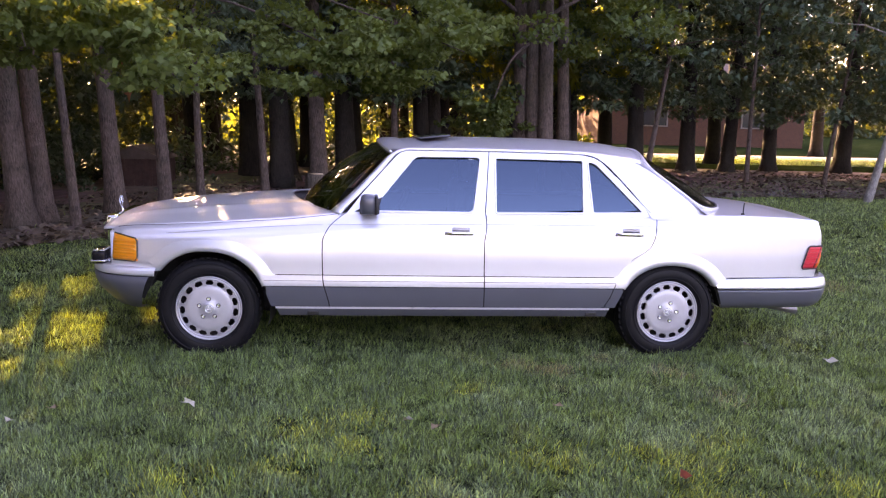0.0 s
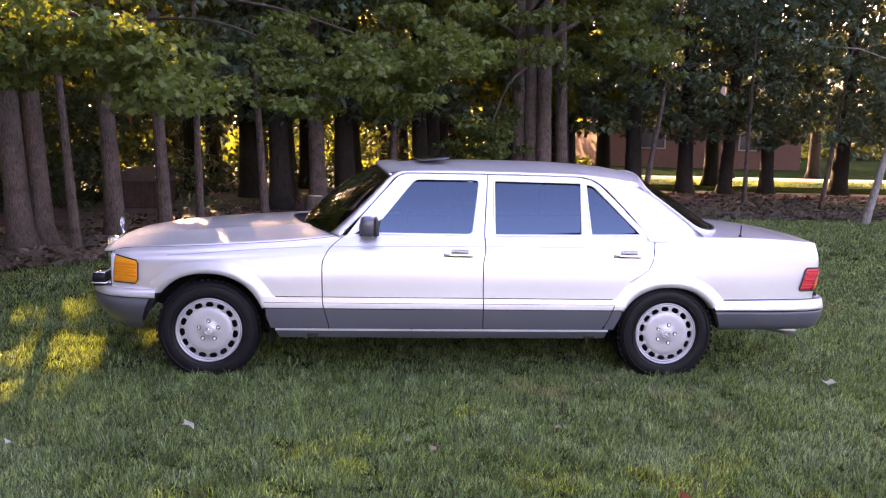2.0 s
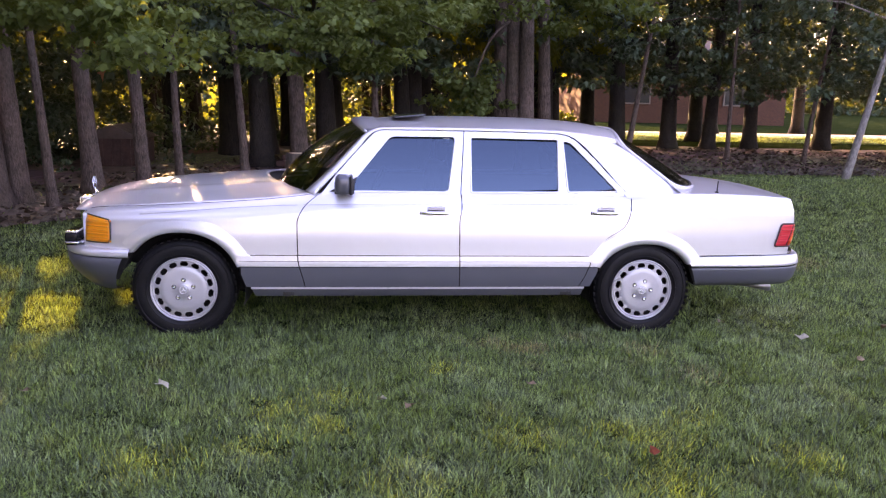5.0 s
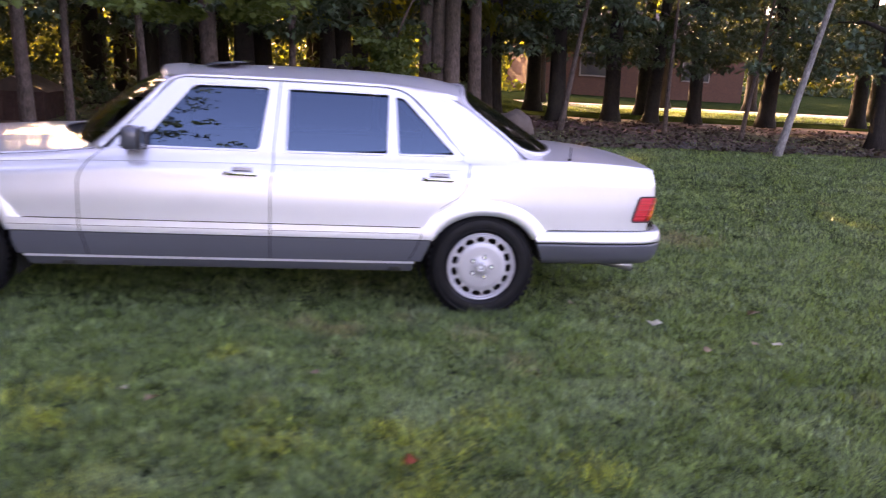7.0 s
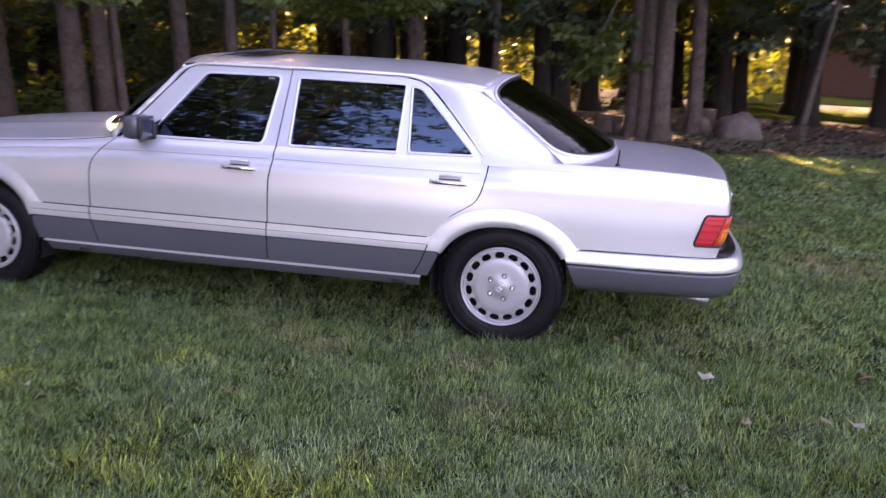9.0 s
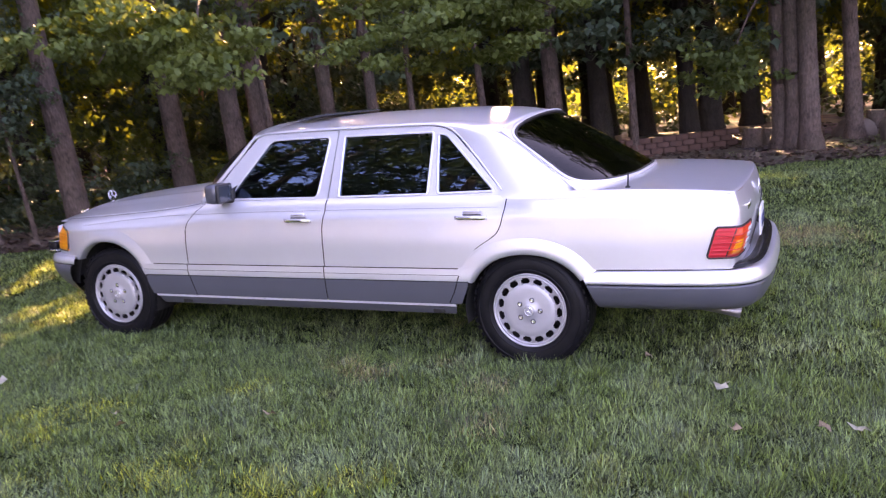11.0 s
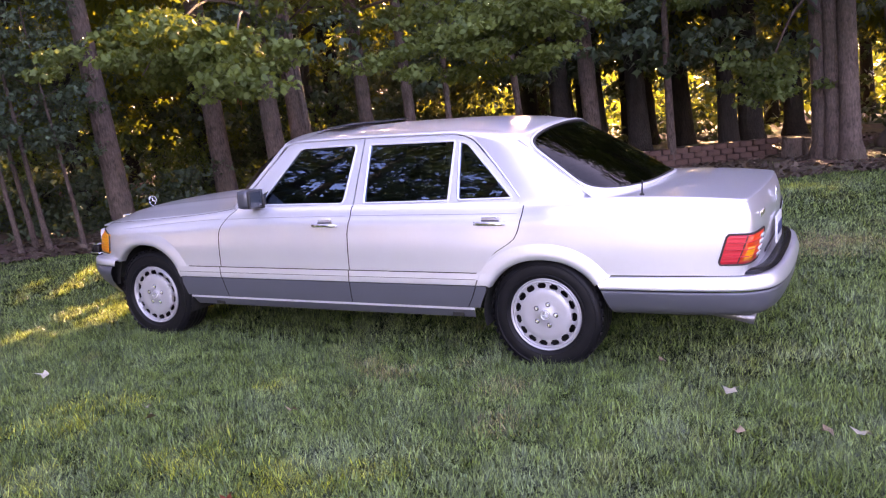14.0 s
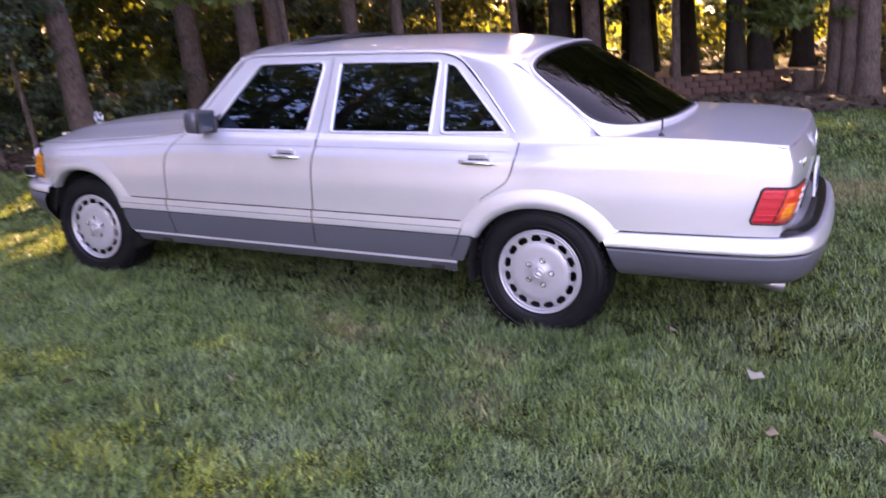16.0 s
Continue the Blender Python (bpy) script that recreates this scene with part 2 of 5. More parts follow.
def part(name, bm, mat, parent, label="", smooth=True):
    """Links a bmesh as one mesh object under a thing or a part."""
    bmesh.ops.recalc_face_normals(bm, faces=bm.faces)
    me = bpy.data.meshes.new(name)
    bm.to_mesh(me)
    bm.free()
    me.materials.append(mat)
    me.polygons.foreach_set("use_smooth", [smooth] * len(me.polygons))
    ob = new(name, me)
    if parent:
        ob.parent = parent
    if label:
        tagged(ob, label)
    return ob


def thing(name, label, category, group="", kind="", m=None):
    ob = new(name)
    ob.empty_display_size = 0.1
    if m is not None:
        ob.matrix_basis = m
    return tagged(ob, label, category, group, kind)


def curve(points, n, sharp=False):
    """Points at even steps along a line through the given ones."""
    p = np.array(points, float)
    s = np.r_[0, np.cumsum(np.linalg.norm(np.diff(p, axis=0), axis=1))]
    u = np.linspace(0, s[-1], n)
    if sharp or len(p) < 3:
        return np.stack([np.interp(u, s, p[:, k]) for k in range(p.shape[1])], 1)
    return np.stack([smooth_through(s, p[:, k])(u) for k in range(p.shape[1])], 1)


def smooth_through(xs, ys):
    """A smooth function through given values that does not overshoot."""
    xs, ys = np.array(xs, float), np.array(ys, float)
    h, d = np.diff(xs), np.diff(ys) / np.diff(xs)
    m = np.zeros(len(xs))
    for i in range(1, len(xs) - 1):
        if d[i - 1] * d[i] > 0:
            a, b = 2 * h[i] + h[i - 1], h[i] + 2 * h[i - 1]
            m[i] = (a + b) / (a / d[i - 1] + b / d[i])
    m[0], m[-1] = d[0], d[-1]

    def f(x):
        x = np.clip(np.asarray(x, float), xs[0], xs[-1])
        i = np.clip(np.searchsorted(xs, x) - 1, 0, len(h) - 1)
        t = (x - xs[i]) / h[i]
        return (ys[i] * (1 + 2 * t) * (1 - t) ** 2 + h[i] * m[i] * t * (1 - t) ** 2 + ys[i + 1] * t * t * (3 - 2 * t) + h[i] * m[i + 1] * t * t * (t - 1))
    return f


def sheet(rows, close=False, thick=0.0, keep=None):
    """A bmesh from rows of points; with a thickness, a slab along the inward normals."""
    g = np.array(rows, float)
    a, b = g.shape[:2]
    bm = bmesh.new()
    vs = [[bm.verts.new(g[i, j]) for j in range(b)] for i in range(a)]
    for i in range(a if close else a - 1):
        for j in range(b - 1):
            if keep is not None and not keep(i, j):
                continue
            q = [vs[i][j], vs[(i + 1) % a][j], vs[(i + 1) % a][j + 1], vs[i][j + 1]]
            q = [v for k, v in enumerate(q) if (v.co - q[k - 1].co).length > 1e-5 or k == 0]
            if len(set(q)) > 2:
                try:
                    bm.faces.new(q)
                except ValueError:
                    pass
    loose = [v for v in bm.verts if not v.link_faces]
    bmesh.ops.delete(bm, geom=loose, context="VERTS")
    if thick:
        bmesh.ops.recalc_face_normals(bm, faces=bm.faces)
        bmesh.ops.solidify(bm, geom=bm.faces[:], thickness=thick)
    return bm


def box(size, at=(0, 0, 0), bevel=0.0, m=None):
    bm = bmesh.new()
    bmesh.ops.create_cube(bm, size=1, matrix=Matrix.Translation(at) @ Matrix.Diagonal((*size, 1)))
    if bevel:
        bmesh.ops.bevel(bm, geom=bm.edges[:], offset=bevel, segments=2, affect="EDGES", profile=0.6)
    if m is not None:
        bmesh.ops.transform(bm, matrix=m, verts=bm.verts)
    return bm


def tube(points, radii, sides=10, caps=True):
    """A tube along a line, with a radius at each of its points."""
    bm = bmesh.new()
    p = [Vector(v) for v in points]
    rings, side = [], None
    for i, c in enumerate(p):
        d = (p[min(i + 1, len(p) - 1)] - p[max(i - 1, 0)]).normalized()
        if side is None:
            side = d.orthogonal().normalized()
        side = (side - d * side.dot(d)).normalized()
        up = d.cross(side)
        rings.append([bm.verts.new(c + (side * math.cos(a) + up * math.sin(a)) * radii[i]) for a in (2 * math.pi * k / sides for k in range(sides))])
    for a, b in zip(rings, rings[1:]):
        for k in range(sides):
            bm.faces.new((a[k], a[(k + 1) % sides], b[(k + 1) % sides], b[k]))
    if caps:
        bm.faces.new(rings[0][::-1])
        bm.faces.new(rings[-1])
    return bm


def lathe(profile, sides=48, arc=None):
    """Turns (radius, y) pairs round the y axis."""
    bm = bmesh.new()
    rings = [[bm.verts.new((r * math.cos(a), y, r * math.sin(a))) for a in (2 * math.pi * k / sides for k in range(sides))] for r, y in profile]
    for a, b in zip(rings, rings[1:]):
        for k in range(sides):
            if arc is None or arc(k):
                bm.faces.new((a[k], a[(k + 1) % sides], b[(k + 1) % sides], b[k]))
    return bm


# ---- ground ----
def ease(a, b, v):
    t = min(1, max(0, (v - a) / (b - a)))
    return t * t * (3 - 2 * t)


def ground_z(x, y):
    return ease(1.5, 6.5, y) * (0.03 * max(-16, min(3, x)) + 0.008 * (min(y, 14) - 2))


EDGE = smooth_through([-60, -13, -6.6, -4.6, -2, 2.4, 7.4, 10, 16, 60], [-8, -2.0, 1.4, 3.6, 6.2, 8.0, 9.5, 9.6, 9.0, 9.0])


def axis(near, far):
    a = list(np.arange(-near, near + 0.01, 0.5))
    step, v = 0.7, near
    out = []
    while v < far:
        v += step
        step *= 1.35
        out.append(v)
    return [-v for v in out[::-1]] + a + out


gx = axis(14, 900)
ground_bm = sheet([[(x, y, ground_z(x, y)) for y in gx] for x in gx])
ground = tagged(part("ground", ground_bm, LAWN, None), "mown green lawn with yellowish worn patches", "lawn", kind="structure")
floor_rows = []
for x in np.r_[np.arange(-40, -14, 2.0), np.arange(-14, 14, 0.25), np.arange(14, 60, 2.0)]:
    e = float(EDGE(x)) + 0.35 * noise.noise((x * 1.3, 3, 0)) + 0.15 * noise.noise((x * 4, 9, 0))
    far = 17.5 if x > 5.5 else 34
    floor_rows.append([(x, e + (far - e) * (v ** 1.6), ground_z(x, e + (far - e) * (v ** 1.6)) + 0.015 + (0.03 * noise.noise((x, v * 30, 5)) + 0.02) * ease(0, 0.05, v)) for v in np.linspace(0, 1, 50)])
tagged(part("forest_floor", sheet(floor_rows), LITTER, None), "brown leaf litter and bare soil under the trees", "ground", kind="structure")


def triangles(name, verts, faces_per, count, mat, label, category, tri):
    """One mesh of many alike small pieces, from arrays."""
    me = bpy.data.meshes.new(name)
    nv, nt = verts.shape[1], len(tri)
    idx = (np.arange(count)[:, None, None] * nv + np.array(tri)[None]).reshape(-1).astype(np.int32)
    me.vertices.add(count * nv)
    me.vertices.foreach_set("co", verts.reshape(-1).astype(np.float32))
    me.loops.add(len(idx))
    me.loops.foreach_set("vertex_index", idx)
    me.polygons.add(count * nt)
    me.polygons.foreach_set("loop_start", np.arange(0, len(idx), 3, dtype=np.int32))
    me.update(calc_edges=True)
    me.materials.append(mat)
    ob = new(name, me)
    return tagged(ob, label, category, kind="stuff") if label else ob


rng = np.random.default_rng(7)
zg = np.vectorize(ground_z)


def blades(x0, x1, y0, y1, density, length, width, beyond=False, fade=0.0):
    n = int((x1 - x0) * (y1 - y0) * density)
    x, y = rng.uniform(x0, x1, n), rng.uniform(y0, y1, n)
    ok = (y < EDGE(x) + rng.normal(0, 0.25, n)) | beyond
    if fade:
        ok &= np.minimum(np.minimum(x - x0, x1 - x), y - y0) > fade * rng.uniform(0, 1, n)
    x, y = x[ok], y[ok]
    n = len(x)
    z = (zg(x, y) if y1 > 1.5 else 0 * x) - 0.004
    base = np.stack([x, y, z], 1)
    clump = np.array([noise.noise((a * 7, b * 7, 0)) for a, b in zip(x, y)])
    h = length * rng.uniform(0.55, 1.15, n) * (1 + 0.9 * clump)
    swirl = np.array([noise.noise((a * 2.3, b * 2.3, 7)) for a, b in zip(x, y)])
    a, lean = 4.0 * swirl + 2 * clump + rng.normal(0, 2.0, n), rng.uniform(0.30, 1.30, n)
    way = np.stack([np.cos(a) * np.sin(lean), np.sin(a) * np.sin(lean), np.cos(lean)], 1)
    s = a + np.pi / 2 + rng.normal(0, 0.5, n)
    side = np.stack([np.cos(s), np.sin(s), 0 * s], 1) * (width * rng.uniform(0.7, 1.3, n))[:, None]
    return np.stack([base - side, base + side, base + way * h[:, None]], 1)


grass_v = np.concatenate([blades(-3.4, 4.6, -4.2, -0.8, 17000, 0.056, 0.0034, fade=1.0), blades(-4.3, 5.6, -5.3, -0.8, 5000, 0.046, 0.0030, fade=0.9), blades(-3.6, 5.6, -0.8, 1.6, 9500, 0.054, 0.0036), blades(-7, -3.6, -0.8, 4.5, 3800, 0.052, 0.0045), blades(5.6, 9, -0.8, 4.5, 3800, 0.052, 0.0045), blades(-3.6, 5.6, 1.6, 4.5, 4800, 0.052, 0.0042),
                          blades(-6.5, -3.6, -4.9, -0.8, 2800, 0.050, 0.0045), blades(4.6, 9, -4.9, -0.8, 2400, 0.050, 0.0045),
                          blades(-9, 14, 4.5, 10, 2200, 0.056, 0.0052), blades(3.5, 16, 8.5, 12.5, 700, 0.080, 0.007, True), blades(1.5, 12, 6.8, 10.0, 450, 0.070, 0.006, True), blades(-4.7, -2.9, 10.2, 13.4, 1100, 0.065, 0.006, True), blades(-8, 3.5, 4.0, 9.5, 25, 0.11, 0.010, True)])
n_fallen = 15000
fx = rng.uniform(-9, 16, n_fallen)
fy = EDGE(fx) - 0.35 + 7.5 * rng.uniform(0, 1, n_fallen) ** 1.5
fa, fs = rng.uniform(0, 2 * np.pi, n_fallen), rng.uniform(0.03, 0.075, n_fallen)
u = np.stack([np.cos(fa), np.sin(fa), rng.normal(0, 0.35, n_fallen)], 1) * fs[:, None]
w = np.stack([-np.sin(fa), np.cos(fa), rng.normal(0, 0.35, n_fallen)], 1) * fs[:, None] * 0.6
fc = np.stack([fx, fy, zg(fx, fy) + 0.055], 1)
litter_v = np.stack([fc - u, fc - w, fc + u, fc + w], 1)
YELLOW = lawn_material("yellowed_blade", True)
for e in YELLOW.node_tree.nodes:
    if e.type == "VALTORGB" and len(e.color_ramp.elements) == 3 and e.color_ramp.elements[0].color[0] < 0.12:
        for k, c in enumerate(((0.22, 0.26, 0.040), (0.31, 0.35, 0.050), (0.39, 0.41, 0.080))):
            e.color_ramp.elements[k].color = (*c, 1)
DRY = lawn_material("dry_blade", True)
for e in DRY.node_tree.nodes:
    if e.type == "VALTORGB" and len(e.color_ramp.elements) == 3 and e.color_ramp.elements[0].color[0] < 0.12:
        for k, c in enumerate(((0.15, 0.14, 0.075), (0.23, 0.20, 0.115), (0.30, 0.27, 0.16))):
            e.color_ramp.elements[k].color = (*c, 1)


def worn(spots, density):
    """Blades thinning out round the middles of worn spots, in place of the green ones."""
    global grass_v
    out = []
    for x, y, s in spots:
        b = blades(x - 2.2 * s, x + 2.2 * s, y - 2.2 * s, y + 2.2 * s, density, 0.052, 0.0034)
        ragged = np.array([noise.noise((p * 6, q * 6, 3)) for p, q in b[:, 0, :2]])
        d = ((b[:, 0, :2] - (x, y)) ** 2).sum(1) / (s * s)
        out.append(b[rng.uniform(0, 1, len(b)) < np.exp(-d) * (1 + 1.2 * ragged)])
        g = ((grass_v[:, 0, :2] - (x, y)) ** 2).sum(1) / (s * s)
        grass_v = grass_v[rng.uniform(0, 1, len(grass_v)) > 0.6 * np.exp(-g)]
    return np.concatenate(out)


tufts = worn(((-0.54, -2.40, 0.13), (0.36, -2.58, 0.17), (0.99, -2.66, 0.19), (-0.91, -2.65, 0.14), (-1.36, -2.75, 0.16), (-0.82, -2.20, 0.17), (-0.52, -2.0, 0.12), (0.82, -2.5, 0.10), (1.24, -2.36, 0.12), (0.1, -1.6, 0.12), (-0.2, -3.0, 0.20), (0.9, -3.1, 0.2), (1.6, -2.9, 0.15), (2.41, 6.7, 0.28)), 11500)
dry = worn(((0.664, -1.205, 0.14), (0.44, -1.10, 0.10), (1.45, -1.25, 0.12), (2.95, 3.0, 0.35), (3.9, 1.6, 0.28), (1.1, -0.95, 0.12), (1.6, -1.75, 0.12)), 17000)
skirt = [blades(hx - 0.40, hx + 0.42, -1.02, -0.66, 9000, 0.078, 0.0036) for hx in (-1.5375, 1.5375)]
triangles("yellowed_grass", tufts, 1, len(tufts), YELLOW, "yellowed worn tufts in the lawn", "grass", [(0, 1, 2)])
triangles("dry_grass", dry, 1, len(dry), DRY, "dry straw-coloured patches in the lawn", "grass", [(0, 1, 2)])
grass_v = np.concatenate([grass_v, *skirt, blades(-10, 10, -10, -4.5, 1300, 0.052, 0.0058), blades(-10, -6.3, -4.9, -0.6, 1200, 0.05, 0.006), blades(8.8, 12, -4.9, 4.8, 1200, 0.05, 0.006), blades(9, 23, 21.5, 26.5, 700, 0.08, 0.012, True)])
triangles("grass", grass_v, 1, len(grass_v), BLADE, "short mown green grass blades of the lawn", "grass", [(0, 1, 2)])
triangles("leaf_litter", litter_v, 2, n_fallen, LITTER_LEAF, "scattered brown fallen leaves under the trees", "leaves", [(0, 1, 2), (0, 2, 3)])

# ---- the car: x towards its tail, its driver's side at -y ----
car = thing("car", "silver full-size luxury saloon with grey lower cladding, parked on the lawn", "car")
WIDTH = smooth_through([-2.20, -2.10, -2.0, -1.8, -1.5, -1.0, 0, 1.0, 1.6, 1.88, 2.1, 2.3, 2.42, 2.6], [0.690, 0.748, 0.788, 0.85, 0.893, 0.905, 0.91, 0.91, 0.90, 0.888, 0.875, 0.856, 0.842, 0.815])
INSET = smooth_through([0.22, 0.25, 0.30, 0.345, 0.42, 0.50, 0.56, 0.70, 0.80, 0.872, 0.885, 0.945, 0.965, 0.975], [0.10, 0.075, 0.035, 0.014, 0.003, 0.0, 0.005, 0.010, 0.020, 0.030, 0.043, 0.074, 0.096, 0.112])
SHOULDER = smooth_through([-2.20, -2.09, -1.76, -1.41, -1.06, -0.79, -0.6, 0, 1.4, 2.0, 2.4, 2.53, 2.62], [0.805, 0.828, 0.856, 0.880, 0.905, 0.935, 0.960, 0.968, 0.968, 0.973, 0.962, 0.952, 0.945])
TAPER = smooth_through([-2.2, 1.36, 1.6, 2.1, 2.7], [1, 1, 0.66, 0.50, 0.42])
HUB_Z, HUBS = 0.315, (-1.5375, 1.5375)


def side_y(x, z):
    s = SHOULDER(x)
    zz = np.where(z > 0.56, 0.56 + (z - 0.56) * 0.415 / (s - 0.56), z)
    return WIDTH(x) - INSET(zz) * TAPER(x)


def arch_z(x):
    """The height of the wheel opening over a place along the car, or none."""
    best = 0.0
    for hx, rx, rz in ((HUBS[0], 0.395, 0.395), (HUBS[1], 0.372, 0.335)):
        d = abs(x - hx) / rx
        if d < 1:
            best = HUB_Z + rz * math.sqrt(1 - d ** 2.2)
    return best


def panel(left, right, low, high, cols, rows, sign, off=0.0):
    """A piece of the car's side between two lines x(z) and two heights, open over the wheels."""
    out = []
    for c in np.linspace(0, 1, cols):
        row = []
        for r in np.linspace(0, 1, rows):
            z = 0.7
            for _ in range(6):
                x = left(z) + (right(z) - left(z)) * c
                hi = high(x)
                lo = min(max(low, arch_z(x)), hi)
                z = lo + (hi - lo) * r
            row.append((x, sign * (float(side_y(x, z)) + off), z))
        out.append(row)
    return sheet(out)


FRONT_LINE = smooth_through([0.25, 0.358, 0.547, 0.768, 0.858, 0.936, 0.97], [-0.74, -0.754, -0.798, -0.803, -0.768, -0.685, -0.63])
MID_LINE = smooth_through([0.25, 0.34, 0.78, 0.89, 0.97], [0.262, 0.261, 0.255, 0.270, 0.268])
REAR_LINE = smooth_through([0.25, 0.347, 0.408, 0.564, 0.68, 0.757, 0.832, 0.959, 0.98], [1.06, 1.073, 1.106, 1.17, 1.262, 1.378, 1.413, 1.432, 1.432])
GAP = 0.0035
ends = {"nose": lambda z: -2.18, "front": FRONT_LINE, "mid": MID_LINE, "rear": REAR_LINE, "tail": lambda z: 2.42}


def line(key, d):
    return lambda z: float(ends[key](z)) + d


def top(x):
    return float(SHOULDER(x))


def flat(v):
    return lambda x: v


def greenhouse_y(z):
    return 0.802 - (z - 0.97) * 0.405


def ribbon(points, width, sign, lift=0.004, depth=0.014, shut=True):
    """A raised trim strip round an outline in the side's plane."""
    p = np.array(points, float)
    n = len(p)
    out = []
    for i in range(n):
        a, b = p[i - 1] if (shut or i) else p[i], p[(i + 1) % n] if (shut or i < n - 1) else p[i]
        d = (b - a) / (np.linalg.norm(b - a) + 1e-9)
        nrm = np.array([d[1], -d[0]])
        o, q = p[i] + nrm * width / 2, p[i] - nrm * width / 2
        prof = [(o, -depth), (o, lift * 0.6), (p[i], lift), (q, lift * 0.6), (q, -depth)]
        out.append([(c[0], sign * (greenhouse_y(c[1]) + e), c[1]) for c, e in prof])
    return sheet(out, close=shut)


def rounded(points, radius, steps=5):
    """An outline with its corners rounded."""
    p = [np.array(v, float) for v in points]
    out = []
    for i, c in enumerate(p):
        a, b = p[i - 1], p[(i + 1) % len(p)]
        ra = min(radius, np.linalg.norm(a - c) * 0.45)
        rb = min(radius, np.linalg.norm(b - c) * 0.45)
        s, e = c + (a - c) / np.linalg.norm(a - c) * ra, c + (b - c) / np.linalg.norm(b - c) * rb
        for t in np.linspace(0, 1, steps):
            out.append((1 - t) ** 2 * s + 2 * t * (1 - t) * c + t * t * e)
    return out


def cut_panel(outer, holes, sign, thick=0.02, off=0.0):
    """A flat panel in the greenhouse's side plane with window openings through it."""
    bm = bmesh.new()
    edges = []
    for loop in [outer, *holes]:
        vs = [bm.verts.new((x, sign * (greenhouse_y(z) + off), z)) for x, z in loop]
        edges += [bm.edges.new((vs[i - 1], vs[i])) for i in range(len(vs))]
    bmesh.ops.triangle_fill(bm, use_beauty=True, use_dissolve=False, edges=edges)
    r = bmesh.ops.extrude_face_region(bm, geom=bm.faces[:])
    bmesh.ops.translate(bm, vec=(0, -sign * thick, 0), verts=[g for g in r["geom"] if isinstance(g, bmesh.types.BMVert)])
    return bm


def pane(outline, sign, off=-0.016):
    """A window glass that bows outwards between its lower and upper edges."""
    p = np.array(outline)
    z0, z1 = p[:, 1].min() + 0.001, p[:, 1].max() - 0.001
    rows = []
    for z in np.linspace(z0, z1, 16):
        cuts = []
        for a, b in zip(p, np.roll(p, -1, 0)):
            if (a[1] - z) * (b[1] - z) <= 0 and a[1] != b[1]:
                cuts.append(a[0] + (b[0] - a[0]) * (z - a[1]) / (b[1] - a[1]))
        y = greenhouse_y(z) + off + 0.22 * ((z1 - z0) ** 2 / 4 - (z - (z0 + z1) / 2) ** 2)
        rows.append([(x, sign * y, z) for x in np.linspace(min(cuts), max(cuts), 8)])
    return sheet(rows)


FRONT_WIN = rounded([(-0.50, 0.968), (-0.20, 1.327), (0.243, 1.331), (0.188, 0.968)], 0.035)
REAR_WIN = rounded([(0.336, 0.969), (0.341, 1.328), (0.946, 1.324), (0.936, 0.975)], 0.016)
QUARTER_WIN = rounded([(0.998, 0.977), (0.977, 1.318), (1.035, 1.305), (1.352, 0.984)], 0.022)
FRONT_DOOR = [(-0.655, 0.945), (-0.545, 1.085), (-0.40, 1.245), (-0.305, 1.345), (-0.255, 1.361), (0.0, 1.365), (0.296, 1.366), (0.262, 0.955), (-0.2, 0.945)]
REAR_DOOR = [(0.270, 0.955), (0.303, 1.366), (0.6, 1.366), (0.93, 1.360), (1.02, 1.343), (1.075, 1.312), (1.2, 1.192), (1.385, 0.99), (1.40, 0.958), (0.8, 0.955)]


def handle(sign, x, z, door):
    y = float(side_y(x, z))
    h = thing_part("handle", box((0.118, 0.010, 0.046), (x + 0.010, sign * (y + 0.003), z + 0.010), 0.006), ALLOY, door, "shaded recess behind the door handle")
    grip = [(x - 0.090, sign * (y + 0.004), z - 0.006), (x - 0.070, sign * (y + 0.030), z - 0.003), (x, sign * (y + 0.037), z - 0.002), (x + 0.066, sign * (y + 0.030), z - 0.004), (x + 0.092, sign * (y + 0.004), z - 0.008)]
    thing_part("grip", tube(curve(grip, 14), [0.0115] * 14, 8), CHROME, h, "chrome grip")
    thing_part("cap", box((0.080, 0.022, 0.010), (x + 0.012, sign * (y + 0.010), z + 0.034), 0.004), BRIGHT, h, "bright upper edge of the recess")
    thing_part("lock", box((0.020, 0.016, 0.022), (x - 0.088, sign * (y + 0.008), z - 0.005), 0.006), BLACK, h, "dark lock barrel")
    # black strip paints the shadow that lies above the grip
    thing_part("shadow_gap", box((0.110, 0.003, 0.006), (x + 0.006, sign * (y + 0.0095), z + 0.012), 0.001), BLACK, h, "dark strip for the shadow above the grip")


def thing_part(name, bm, mat, parent, label="", smooth=True):
    return part(name, bm, mat, parent, label, smooth)


